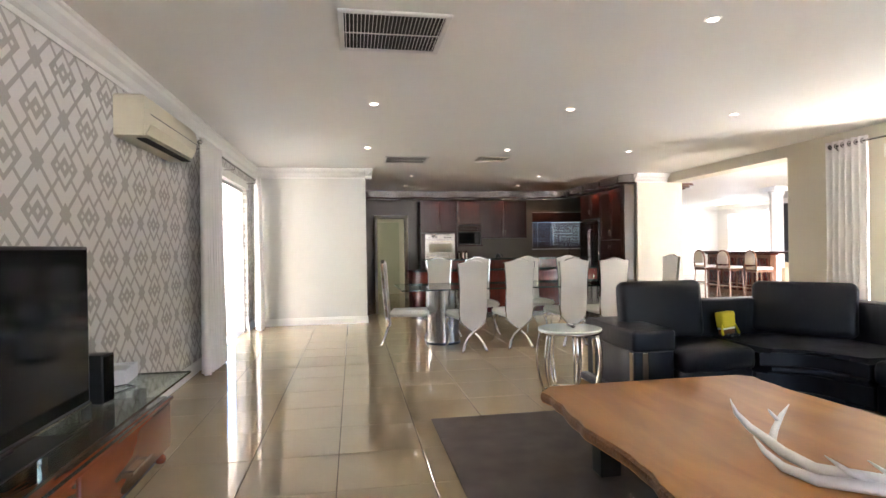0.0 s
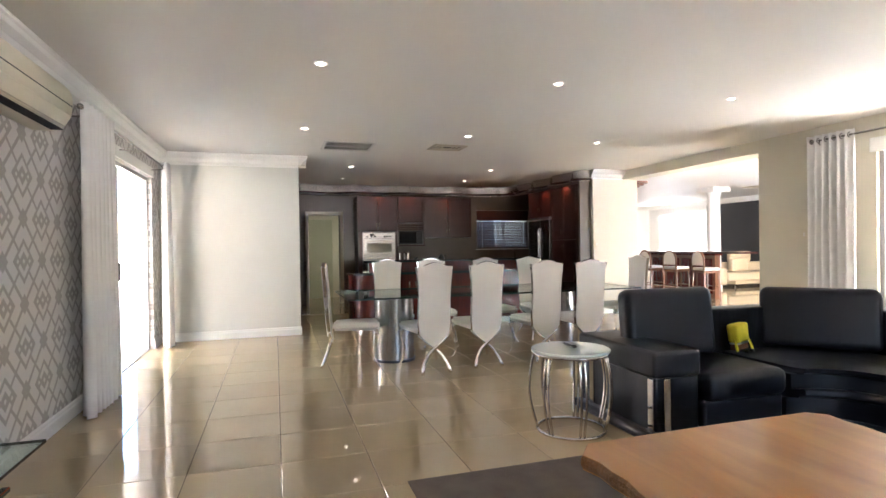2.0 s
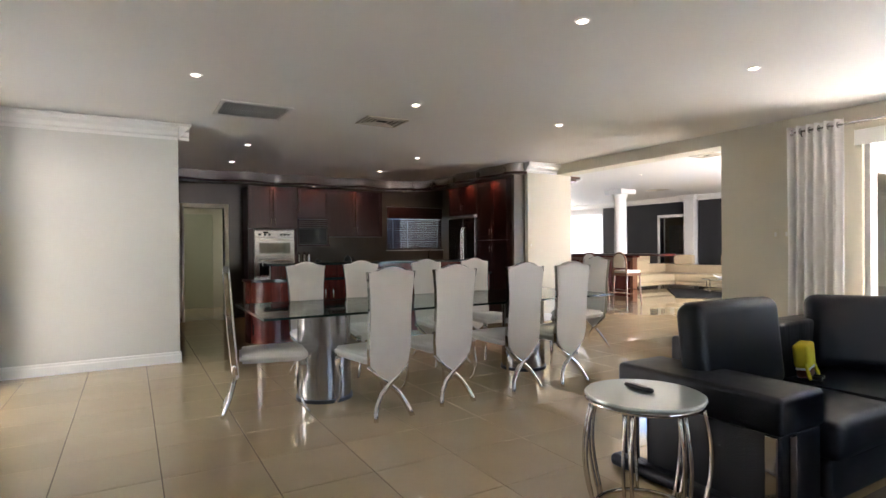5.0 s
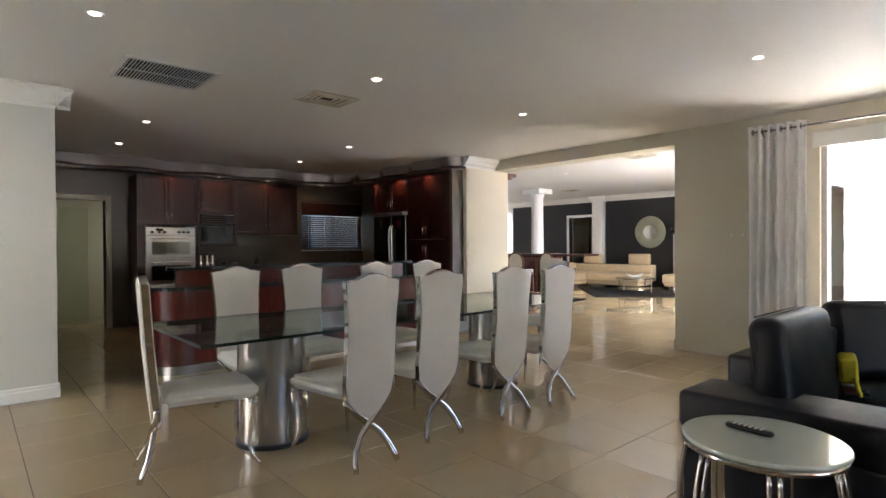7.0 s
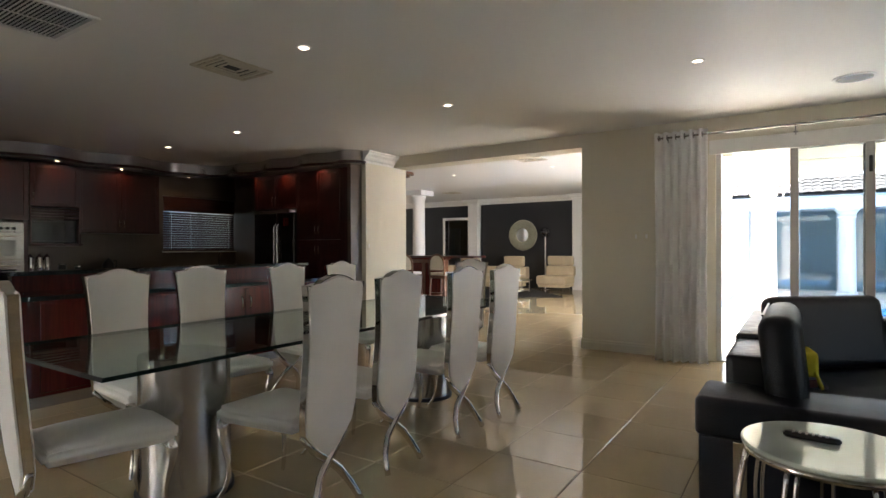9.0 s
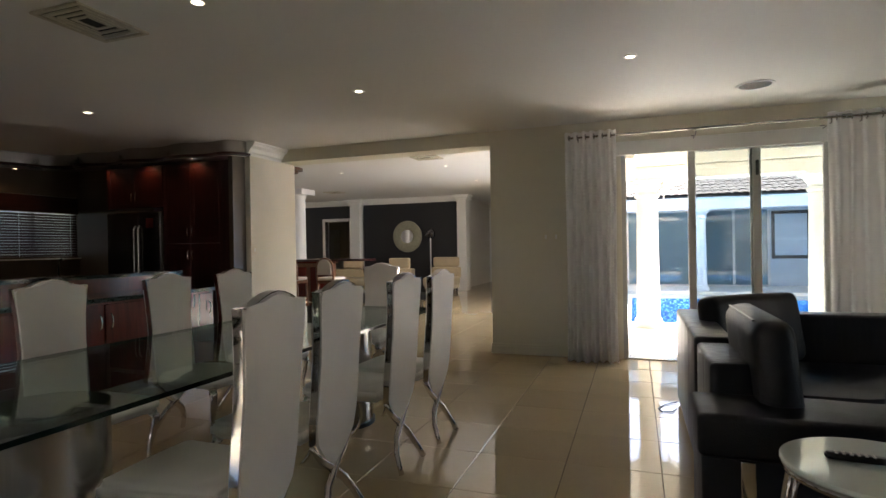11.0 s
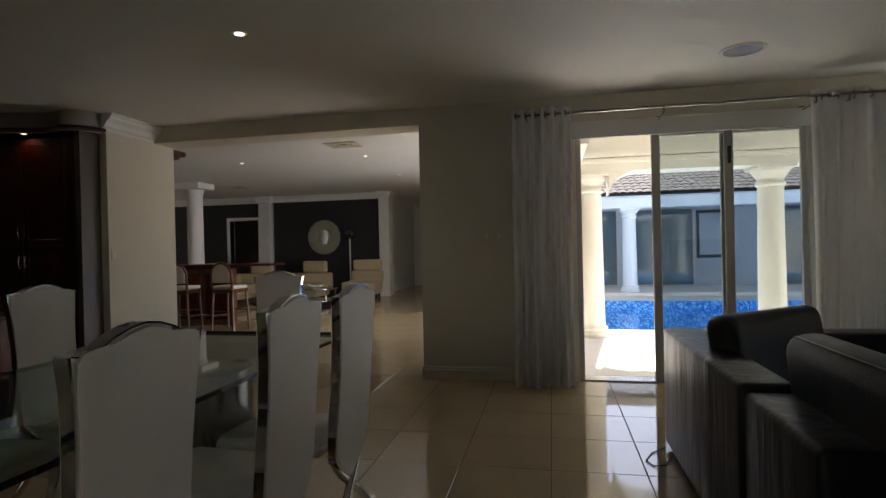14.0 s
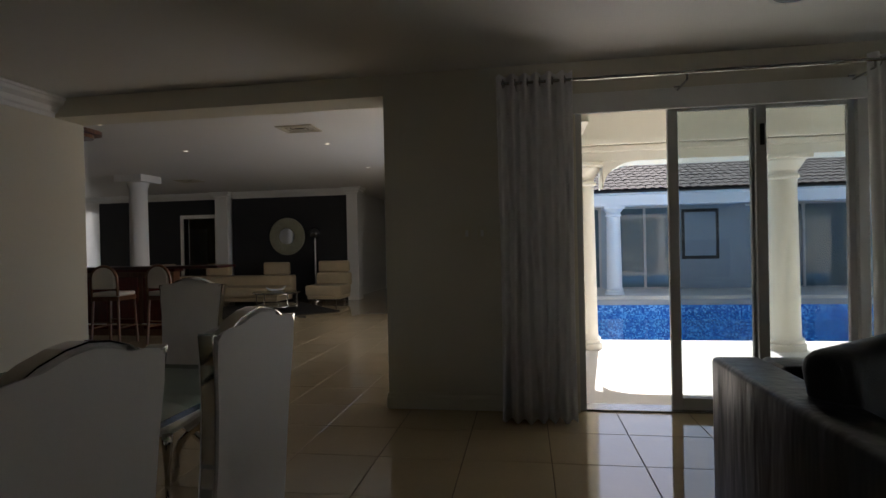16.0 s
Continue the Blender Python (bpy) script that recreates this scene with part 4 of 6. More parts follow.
def pad(name, x0, x1, y0, y1, z0, z1, r, root, m=None, material=None, crown=0.0):
    """An upholstered block with soft edges and a slightly swollen face."""
    bm = bmesh.new()
    box(bm, x0, x1, y0, y1, z0, z1, min(r, 0.48 * (z1 - z0), 0.48 * (x1 - x0), 0.48 * (y1 - y0)), 4)
    if crown:
        bmesh.ops.subdivide_edges(bm, edges=[e for e in bm.edges if e.calc_length() > 0.2], cuts=4, use_grid_fill=True)
        for v in bm.verts:
            u, w = (2 * v.co.x - x0 - x1) / (x1 - x0), (2 * v.co.y - y0 - y1) / (y1 - y0)
            if v.co.z > (z0 + z1) / 2:
                v.co.z += crown * max(0, 1 - u * u) * max(0, 1 - w * w) + 0.004 * noise.noise(v.co * 6)
    if m is not None:
        bmesh.ops.transform(bm, matrix=m, verts=bm.verts)
    return smooth(part(name, bm, material or M_LEATHER, root))


root = thing("corner_sofa", "black leather corner sofa with loose tilting back cushions", "sofa")
arm = pad("arm", 2.58, 2.96, 4.94, 5.87, 0.42, 0.60, 0.03, root)
pad("arm_side", 2.595, 2.95, 4.955, 5.855, 0.03, 0.43, 0.02, root)
for y in (4.965, 5.66):
    part("arm_strip", cbox(2.583, 2.5945, y, y + 0.055, 0.06, 0.42, 0.004, 2), M_CHROME, arm, "chrome strip")
part("arm_strip", cbox(2.66, 2.71, 4.943, 4.9545, 0.06, 0.42, 0.004, 2), M_CHROME, arm, "chrome strip")
pad("arm_foot", 2.52, 2.98, 4.93, 5.88, 0.004, 0.075, 0.03, root)
pad("back", 2.94, 3.535, 5.58, 5.78, 0.03, 0.735, 0.025, root, material=M_CREASED)
pad("back", 3.55, 4.98, 5.58, 5.79, 0.03, 0.76, 0.025, root, material=M_CREASED)
pad("back", 4.76, 4.985, 2.9, 5.575, 0.03, 0.76, 0.025, root, material=M_CREASED)
pad("seat", 2.965, 3.66, 4.88, 5.57, 0.24, 0.43, 0.06, root, crown=0.02)
pad("seat_base", 2.965, 3.66, 4.93, 5.57, 0.03, 0.25, 0.03, root)
# corner seat with a curved front
for name, z0, z1, shrink in (("seat", 0.24, 0.425, 0.0), ("seat_base", 0.03, 0.25, 0.04)):
    bm = bmesh.new()
    front = [(3.67 + 0.42 * math.sin(a), 4.88 + shrink - 0.42 * (1 - math.cos(a))) for a in [radians(90) * k / 8 for k in range(9)]]
    plate(bm, [(3.67, 5.57)] + front + [(4.09 + shrink, 4.30), (4.75, 4.30), (4.75, 5.57)], z1 - z0, "z", z0)
    bmesh.ops.bevel(bm, geom=[e for e in bm.edges if abs(e.verts[0].co.z - e.verts[1].co.z) < 1e-5], offset=0.04, segments=3, affect="EDGES")
    crisp(part(name, bm, M_LEATHER, root), 50)
pad("seat", 4.09, 4.75, 2.95, 4.29, 0.24, 0.43, 0.06, root, crown=0.02)
pad("seat_base", 4.13, 4.75, 2.95, 4.29, 0.03, 0.25, 0.03, root)
pad("arm_side", 4.1, 4.98, 2.62, 2.93, 0.03, 0.60, 0.03, root)
c1 = pad("back_cushion", -0.41, 0.41, -0.085, 0.085, 0.0, 0.54, 0.07, root, pose(3.17, 5.50, 0.42, -6, 0, 0))
part("piping", cbox(-0.32, 0.32, -0.005, 0.005, -0.003, 0.003, m=pose(3.17, 5.50, 0.42, -6, 0, 0) @ Matrix.Translation((0, 0.06, 0.538))), M_BLACK, c1)
c2 = pad("back_cushion", -0.42, 0.42, -0.09, 0.09, 0.0, 0.50, 0.07, root, pose(4.47, 5.30, 0.43, -10, 0, -50))
pad("back_cushion", -0.42, 0.42, -0.08, 0.08, 0.0, 0.42, 0.07, root, pose(4.60, 3.6, 0.43, -10, 0, -90))
root = thing("plush_toy", "small plain yellow and brown soft toy on the sofa", "toy", (3.79, 5.43, 0.437), 14)
lean_toy = Euler((radians(-4), radians(-3), 0)).to_matrix().to_4x4()
bm = box(bmesh.new(), -0.09, 0.09, -0.045, 0.045, 0.075, 0.225, 0.022, 4)
for v in bm.verts:
    v.co.x *= 0.86 + 0.7 * (v.co.z - 0.02)
bmesh.ops.transform(bm, matrix=lean_toy, verts=bm.verts)
toy = smooth(part("body", bm, M_YELLOW, root))
bm = box(bmesh.new(), -0.072, 0.072, -0.037, 0.037, 0.012, 0.064, 0.014, 3)
bmesh.ops.transform(bm, matrix=lean_toy, verts=bm.verts)
smooth(part("lower_body", bm, M_BROWN, root, "brown plush"))
bm = box(bmesh.new(), -0.074, 0.074, -0.038, 0.038, 0.062, 0.078, 0.006, 2)
bmesh.ops.transform(bm, matrix=lean_toy, verts=bm.verts)
smooth(part("band", bm, M_PAPERWHITE, root, "white band"))
for d in (-1, 1):
    smooth(part("arm", tube(bmesh.new(), [(d * 0.075, -0.01, 0.12), (d * 0.098, -0.025, 0.075), (d * 0.105, -0.04, 0.03), (d * 0.105, -0.045, 0.012)], [0.01, 0.01, 0.012, 0.008], 8), M_YELLOW, root))
    smooth(part("foot", tube(bmesh.new(), [(d * 0.035, -0.03, 0.014), (d * 0.038, -0.07, 0.014), (d * 0.04, -0.09, 0.016)], [0.012, 0.012, 0.014], 8), M_BLACK, root))

root = thing("cable", "thin black cable looped on the floor behind the sofa", "cable")
smooth(part("wire", tube(bmesh.new(), [(4.92, 5.80, 0.01), (4.82, 5.90, 0.006), (4.70, 5.95, 0.006), (4.62, 5.92, 0.006), (4.64, 5.85, 0.006), (4.75, 5.81, 0.006)], 0.004, 6), M_BLACK, root))

# television corner
root = thing("tv_unit", "low red-brown wooden television unit with a glass top", "cabinet")
pad("carcass", -1.27, -0.80, 2.2, 4.52, 0.07, 0.40, 0.012, root, material=M_CABINETWOOD)
part("plinth", cbox(-1.24, -0.86, 2.25, 4.46, 0.0, 0.0695), M_BLACK, root)
for y, w in ((2.23, 1.1), (3.36, 1.12)):
    d = pad("drawer", -0.8, -0.772, y, y + w, 0.10, 0.375, 0.012, root, material=M_CABINETWOOD)
    bm = tube(bmesh.new(), [(-0.738, y + w / 2 - 0.13, 0.2), (-0.738, y + w / 2 + 0.13, 0.2)], 0.006, 8)
    for e in (-0.09, 0.09):
        tube(bm, [(-0.773, y + w / 2 + e, 0.2), (-0.738, y + w / 2 + e, 0.2)], 0.005, 6)
    part("handle", bm, M_CHROME, d, "slim chrome bar handle")
part("top_rail", cbox(-0.8, -0.768, 2.2, 4.52, 0.378, 0.399, 0.004), M_CABINETWOOD, root)
for y in (2.3, 4.46):
    smooth(part("bun_foot", lathe(bmesh.new(), [(0.012, 0.0), (0.026, 0.006), (0.032, 0.025), (0.026, 0.045), (0.014, 0.055), (0.014, 0.0695)], 16, (-0.83, y)), M_CABINETWOOD, root, "turned wooden foot"))
for x in (-1.2, -0.9):
    for y in (2.4, 3.3, 4.35):
        part("standoff", lathe(bmesh.new(), [(0.035, 0.4), (0.035, 0.488)], 16, (x, y)), M_STEEL, root)
g = part("glass_top", cbox(-1.3, -0.73, 2.15, 4.75, 0.489, 0.501, 0.003, 2), M_GREENGLASS, root, "overhanging clear glass shelf")
part("glass_edge", cbox(-0.7295, -0.727, 2.15, 4.75, 0.489, 0.501), M_GLASSEDGE, g)
part("glass_edge", cbox(-1.3, -0.73, 4.7505, 4.753, 0.489, 0.501), M_GLASSEDGE, g)
root = thing("television", "large black flat television on the glass-topped unit", "television", (-0.98, 0, 0))
tv = pad("casing", -0.05, 0.018, 2.45, 3.88, 0.54, 1.335, 0.008, root, material=M_BLACK)
part("screen", cbox(0.0185, 0.0215, 2.47, 3.862, 0.565, 1.318), M_SCREEN, tv, "glossy dark screen")
part("trim", cbox(0.018, 0.024, 2.45, 3.88, 0.541, 0.552), M_CHROME, tv, "silver lower trim")
part("neck", cbox(-0.045, -0.005, 3.02, 3.3, 0.51, 0.545, 0.004), M_BLACK, root)
part("foot", cbox(-0.15, 0.12, 2.85, 3.5, 0.5015, 0.512, 0.004, 2), M_BLACK, root)
root = thing("speaker", "slim black upright speaker beside the television", "speaker", (-1.0, 4.05, 0.5015), -12)
sp = pad("cabinet", -0.06, 0.06, -0.05, 0.05, 0.0, 0.26, 0.006, root, material=M_BLACK)
part("front", cbox(0.0605, 0.064, -0.042, 0.042, 0.01, 0.25, 0.002), M_SCREEN, sp)
root = thing("paper_box", "small white paper box on the glass top", "box", (-1.1, 4.55, 0.5015), 6)
bm = bmesh.new()
for q in ((-0.08, 0.08, -0.13, 0.13, 0, 0.004), (-0.08, -0.076, -0.13, 0.13, 0.004, 0.09), (0.076, 0.08, -0.13, 0.13, 0.004, 0.09), (-0.076, 0.076, -0.13, -0.126, 0.004, 0.09), (-0.076, 0.076, 0.126, 0.13, 0.004, 0.09)):
    box(bm, *q)
bx = part("tray", bm, M_PAPERWHITE, root)
part("paper", cbox(-0.07, 0.07, -0.12, 0.12, 0.0045, 0.075), M_PAPERWHITE, bx)
root = thing("cable", "thin black cable lying on the glass top", "cable")
smooth(part("wire", tube(bmesh.new(), [(-1.05, 4.1, 0.506), (-0.98, 4.22, 0.506), (-0.93, 4.36, 0.506), (-1.0, 4.42, 0.506), (-1.08, 4.36, 0.506)], 0.004, 6), M_BLACK, root))


# ---- kitchen ----
def cabinet(name, x0, x1, z0, z1, y0, y1, doors, label, material, handles=True, face="-y", low=True):
    """A cabinet unit: carcass, framed doors, bar handles. The doors face -y or -x."""
    root = thing(name, label, "cabinet", group="kitchen cabinets")
    if face == "-y":
        part("carcass", cbox(x0, x1, y0 + 0.022, y1, z0, z1, 0.002), material, root)
        a0, a1 = x0, x1
    else:
        part("carcass", cbox(x0 + 0.022, x1, y0, y1, z0, z1, 0.002), material, root)
        a0, a1 = y0, y1
    w = (a1 - a0) / doors

    def put(bm, u0, u1, d0, d1, w0, w1, bevel=0.0):
        if face == "-y":
            box(bm, u0, u1, y0 + d0, y0 + d1, w0, w1, bevel)
        else:
            box(bm, x0 + d0, x0 + d1, u0, u1, w0, w1, bevel)

    for k in range(doors):
        u0, u1 = a0 + k * w + 0.003, a0 + (k + 1) * w - 0.003
        bm = bmesh.new()
        put(bm, u0, u1, 0.004, 0.0215, z0 + 0.003, z1 - 0.003)
        put(bm, u0, u0 + 0.06, -0.002, 0.004, z0 + 0.003, z1 - 0.003, 0.002)
        put(bm, u1 - 0.06, u1, -0.002, 0.004, z0 + 0.003, z1 - 0.003, 0.002)
        put(bm, u0 + 0.06, u1 - 0.06, -0.002, 0.004, z0 + 0.003, z0 + 0.063, 0.002)
        put(bm, u0 + 0.06, u1 - 0.06, -0.002, 0.004, z1 - 0.063, z1 - 0.003, 0.002)
        d = part("door", bm, material, root)
        if handles:
            u = u1 - 0.035 if k % 2 == 0 and doors > 1 else u0 + 0.035
            zz = z0 + 0.08 if low else z1 - 0.22
            bow = [(0.0, 0.0), (-0.02, 0.03), (-0.026, 0.07), (-0.02, 0.11), (0.0, 0.14)]
            pts = [(u, y0 - 0.002 + o, zz + h) if face == "-y" else (x0 - 0.002 + o, u, zz + h) for o, h in bow]
            smooth(part("handle", tube(bmesh.new(), pts, 0.005, 6), M_CHROME, d, "bowed chrome handle"))
    return root


KF = 14.22
cabinet("upper_cabinet", 2.02, 2.95, 1.66, 2.46, KF, 14.75, 2, "dark cherry kitchen cabinet above the ovens", M_CHERRY)
cabinet("upper_cabinet", 2.955, 3.58, 1.86, 2.46, KF, 14.75, 1, "dark cherry cabinet above the microwave", M_CHERRY)
cabinet("upper_cabinet", 3.585, 4.80, 1.51, 2.46, KF + 0.1, 14.75, 2, "dark cherry kitchen wall cabinet", M_CHERRY)
cabinet("oven_cabinet", 2.02, 2.95, 0.09, 0.68, KF, 14.75, 1, "dark cherry cabinet below the ovens", M_CHERRY, False)
cabinet("base_cabinet", 2.955, 4.2, 0.09, 0.86, KF, 14.75, 2, "dark cherry base cabinet", M_CHERRY, low=False)
cabinet("base_cabinet", 4.205, 5.68, 0.09, 0.86, KF, 14.75, 3, "dark cherry base cabinet", M_CHERRY, low=False)
root = thing("worktop", "black granite kitchen worktop", "worktop")
part("slab", cbox(2.955, 6.54, KF - 0.03, 14.745, 0.862, 0.90, 0.005, 2), M_GRANITE, root)
M_OVENGLASS = mat("mirrored_oven_glass", (0.30, 0.31, 0.30), 0.08, 0.9, grain=0.1)
root = thing("double_oven", "stainless steel built-in double oven", "oven", (2.13, KF, 0))
part("body", cbox(0.0, 0.76, 0.0, 0.5, 0.69, 1.63, 0.003), M_STEEL, root)
part("surround", cbox(-0.105, -0.002, 0.02, 0.5, 0.685, 1.655), M_CHERRY, root)
part("surround", cbox(0.762, 0.815, 0.02, 0.5, 0.685, 1.655), M_CHERRY, root)
part("control_panel", cbox(0.005, 0.755, -0.016, 0.0, 1.50, 1.625, 0.004), M_STEEL, root)
part("display", cbox(0.16, 0.26, -0.018, -0.0165, 1.57, 1.60), M_SCREEN, root, "dark display")
for x in (0.1, 0.2, 0.28, 0.50, 0.57, 0.64):
    bm = lathe(bmesh.new(), [(0.022, 0.0), (0.02, 0.02), (0.012, 0.024)], 16)
    bmesh.ops.transform(bm, matrix=pose(x, -0.0165, 1.545, 90, 0, 0), verts=bm.verts)
    part("knob", bm, M_BLACK, root)
for z0, z1 in ((1.13, 1.49), (0.72, 1.10)):
    d = part("oven_door", cbox(0.005, 0.755, -0.02, 0.0, z0, z1, 0.004), M_STEEL, root)
    part("oven_window", cbox(0.09, 0.67, -0.0225, -0.0205, z0 + 0.05, z1 - 0.10), M_OVENGLASS if z0 > 1 else M_SCREEN, d, "mirrored glass window" if z0 > 1 else "dark glass window")
    bm = tube(bmesh.new(), [(0.1, -0.055, z1 - 0.045), (0.66, -0.055, z1 - 0.045)], 0.009, 8)
    for x in (0.13, 0.63):
        tube(bm, [(x, -0.02, z1 - 0.045), (x, -0.055, z1 - 0.045)], 0.006, 6)
    part("handle", bm, M_CHROME, d)
root = thing("microwave", "black microwave oven in a cherry niche", "microwave", (2.96, KF + 0.02, 0))
part("case", cbox(0.03, 0.60, 0.06, 0.45, 1.36, 1.68, 0.006), M_BLACK, root)
part("window", cbox(0.05, 0.45, 0.056, 0.0595, 1.39, 1.65), M_SCREEN, root)
part("panel", cbox(0.46, 0.59, 0.056, 0.0595, 1.38, 1.66), M_BLACK, root)
root = thing("shelf_niche", "dark cherry niche with slats round the microwave", "shelf", (2.96, KF, 0))
part("shelf", cbox(-0.004, 0.64, -0.03, 0.5, 1.315, 1.345, 0.004), M_CHERRY, root)
part("side", cbox(-0.003, 0.018, 0.0, 0.5, 1.3455, 1.855), M_CHERRY, root)
part("side", cbox(0.604, 0.622, 0.0, 0.5, 1.3455, 1.855), M_CHERRY, root)
for k in range(4):
    part("slat", cbox(0.0185, 0.6035, 0.01, 0.03, 1.70 + 0.04 * k, 1.725 + 0.04 * k, 0.003), M_CHERRY, root)


def rounded(x, y, z, rows, name, label, category, material, n=20):
    root = thing(name, label, category, (x, y, z))
    smooth(part("body", lathe(bmesh.new(), rows, n), material, root))
    return root


for dx in (0.0, 0.11, 0.2):
    c = rounded(3.02 + dx, 14.4, 0.9005, [(0.045, 0), (0.048, 0.01), (0.045, 0.24), (0.03, 0.27), (0.012, 0.29), (0.012, 0.30)], "canister", "tall steel canister on the worktop", "canister", M_CHROME)
k = rounded(4.05, 14.42, 0.9005, [(0.085, 0), (0.09, 0.02), (0.078, 0.14), (0.05, 0.19), (0.02, 0.21), (0.012, 0.225)], "kettle", "black electric kettle on the worktop", "kettle", M_BLACK)
smooth(part("handle", tube(bmesh.new(), [(0.06, 0, 0.17), (0.11, 0, 0.19), (0.125, 0, 0.12), (0.085, 0, 0.05)], 0.01, 8), M_BLACK, k))
for x, w, h in ((3.42, 0.1, 0.15), (3.62, 0.08, 0.12)):
    root = thing("jar", "small dark storage jar on the worktop", "jar", (x, 14.42, 0.9005))
    j = smooth(part("jar_body", lathe(bmesh.new(), [(w / 2, 0), (w / 2 + 0.004, 0.01), (w / 2, h - 0.02), (w / 2 - 0.01, h - 0.01)], 18), M_BLACK, root))
    part("lid", lathe(bmesh.new(), [(w / 2 + 0.003, h - 0.0095), (w / 2 + 0.003, h + 0.005), (0.01, h + 0.012)], 18), M_STEEL, j, "steel lid")
root = thing("hob", "black glass hob set into the worktop", "hob", (4.75, 14.45, 0.9005))
part("plate", cbox(-0.32, 0.32, -0.22, 0.22, 0, 0.012, 0.004), M_SCREEN, root)
root = thing("kitchen_tap", "tall chrome mixer tap at the kitchen sink", "tap", (6.05, 14.55, 0.9005))
smooth(part("spout", tube(bmesh.new(), [(0, 0, 0), (0, 0, 0.24), (0, -0.03, 0.30), (0, -0.09, 0.31), (0, -0.13, 0.27)], 0.012, 8), M_CHROME, root))
part("base", lathe(bmesh.new(), [(0.03, 0), (0.026, 0.03), (0.014, 0.04)], 16), M_CHROME, root)

# window and slatted blind
win = tagged(new("window_1"), "kitchen window behind a dark slatted blind", kind="structure")
bm = bmesh.new()
for q in ((5.1, 5.15, 1.22, 2.2), (6.5, 6.55, 1.22, 2.2), (5.15, 6.5, 1.22, 1.27), (5.15, 6.5, 2.15, 2.2), (5.85, 5.9, 1.27, 2.15)):
    box(bm, q[0], q[1], 14.84, 14.9, q[2], q[3])
part("window_frame", bm, M_ALU, win)
pane = part("pane", cbox(5.15, 6.5, 14.868, 14.872, 1.27, 2.15), M_GLASS, win)
pane.visible_shadow = False
part("window_sill", cbox(5.08, 6.549, 14.72, 14.84, 1.20, 1.219, 0.004), M_TRIM, win)
root = thing("venetian_blind", "dark wooden slatted blind half lowered over the kitchen window", "blind", (0, 14.78, 0))
part("headrail", cbox(5.11, 6.53, -0.035, 0.025, 1.93, 2.19, 0.006), M_BLIND, root)
slat = None
for k in range(16):
    z = 1.265 + k * 0.042
    if slat is None:
        slat = part("slat", cbox(-0.705, 0.705, -0.024, 0.024, -0.0018, 0.0018), M_BLIND, root)
        s = slat
    else:
        s = new("slat", slat.data)
        s.parent = root
    s.location, s.rotation_euler = (5.82, 0, z), (radians(46), 0, 0)
for x in (5.25, 5.62, 6.4):
    part("cord", cbox(x - 0.002, x + 0.002, -0.028, -0.026, 1.25, 1.93), M_PAPERWHITE, root)
part("bottom_rail", cbox(5.115, 6.525, -0.025, 0.025, 1.222, 1.242, 0.004), M_BLIND, root)

# tall units and fridge along the east side
TX = 5.75
cabinet("tall_cabinet", TX, 6.54, 1.40, 2.46, 11.15, 12.08, 2, "tall dark cherry larder cabinet", M_CHERRY, face="-x")
cabinet("tall_cabinet", TX, 6.54, 0.09, 1.395, 11.15, 12.08, 2, "tall dark cherry larder cabinet", M_CHERRY, face="-x", low=False)
cabinet("tall_cabinet", TX, 6.54, 0.09, 2.46, 10.93, 11.145, 1, "narrow dark cherry end cabinet", M_CHERRY, False, face="-x")
cabinet("upper_cabinet", TX, 6.54, 1.90, 2.46, 12.085, 13.1, 2, "dark cherry cabinet above the fridge", M_CHERRY, face="-x")
structure("end_panel", cbox(5.68, 5.91, 10.86, 10.925, 0, 2.50), M_KITWALL, "taupe end panel beside the cabinets")
root = thing("refrigerator", "dark double-door refrigerator between cherry cabinets", "refrigerator", (TX - 0.02, 12.1, 0))
part("body", cbox(0.03, 0.75, 0.0, 0.97, 0.03, 1.84, 0.006), M_BLACK, root)
M_FRIDGE = mat("dark_steel", (0.10, 0.10, 0.105), 0.22, 0.9, grain=0.06)
for y0, y1, hy in ((0.0, 0.395, 0.36), (0.4, 0.97, 0.435)):
    d = part("door", cbox(-0.02, 0.029, y0 + 0.002, y1 - 0.002, 0.05, 1.835, 0.008, 2), M_FRIDGE, root)
    part("handle", tube(bmesh.new(), [(-0.02, hy, 0.55), (-0.055, hy, 0.6), (-0.055, hy, 1.6), (-0.02, hy, 1.65)], 0.011, 8), M_STEEL, d)
part("sticker", cbox(-0.0225, -0.0205, 0.12, 0.25, 1.62, 1.75), M_REDPANEL, root, "faded round sticker")
root = thing("paper_roll", "white paper roll on top of the refrigerator", "paper roll", (5.9, 12.35, 1.8405))
part("roll", lathe(bmesh.new(), [(0.055, 0), (0.055, 0.2), (0.02, 0.2005)], 20), M_PAPERWHITE, root)

# wavy metal canopy with small spots above the cabinets
root = thing("cabinet_canopy", "wavy brushed metal canopy with small spots above the cabinets", "canopy")


line = []
N = 72
for k in range(N + 1):
    u = k / N
    line.append((0.62 + u * 4.75, 13.98 - 0.09 * math.sin(u * 4.2 * 2 * math.pi + 0.5)))
for k in range(1, 13):
    a = radians(90) * k / 12
    line.append((5.37 + 0.2 * math.sin(a) - 0.0, 13.98 - 0.09 * math.sin(4.2 * 2 * math.pi + 0.5) - 0.35 * (1 - math.cos(a))))
x1, y1 = line[-1]
for k in range(1, 49):
    u = k / 48
    line.append((x1 - 0.05 * math.sin(u * 3 * 2 * math.pi), y1 - (y1 - 11.0) * u))
for k in range(1, 10):
    a = radians(90) * k / 9
    line.append((x1 + 0.28 * (1 - math.cos(a)), 11.0 - 0.28 * math.sin(a)))


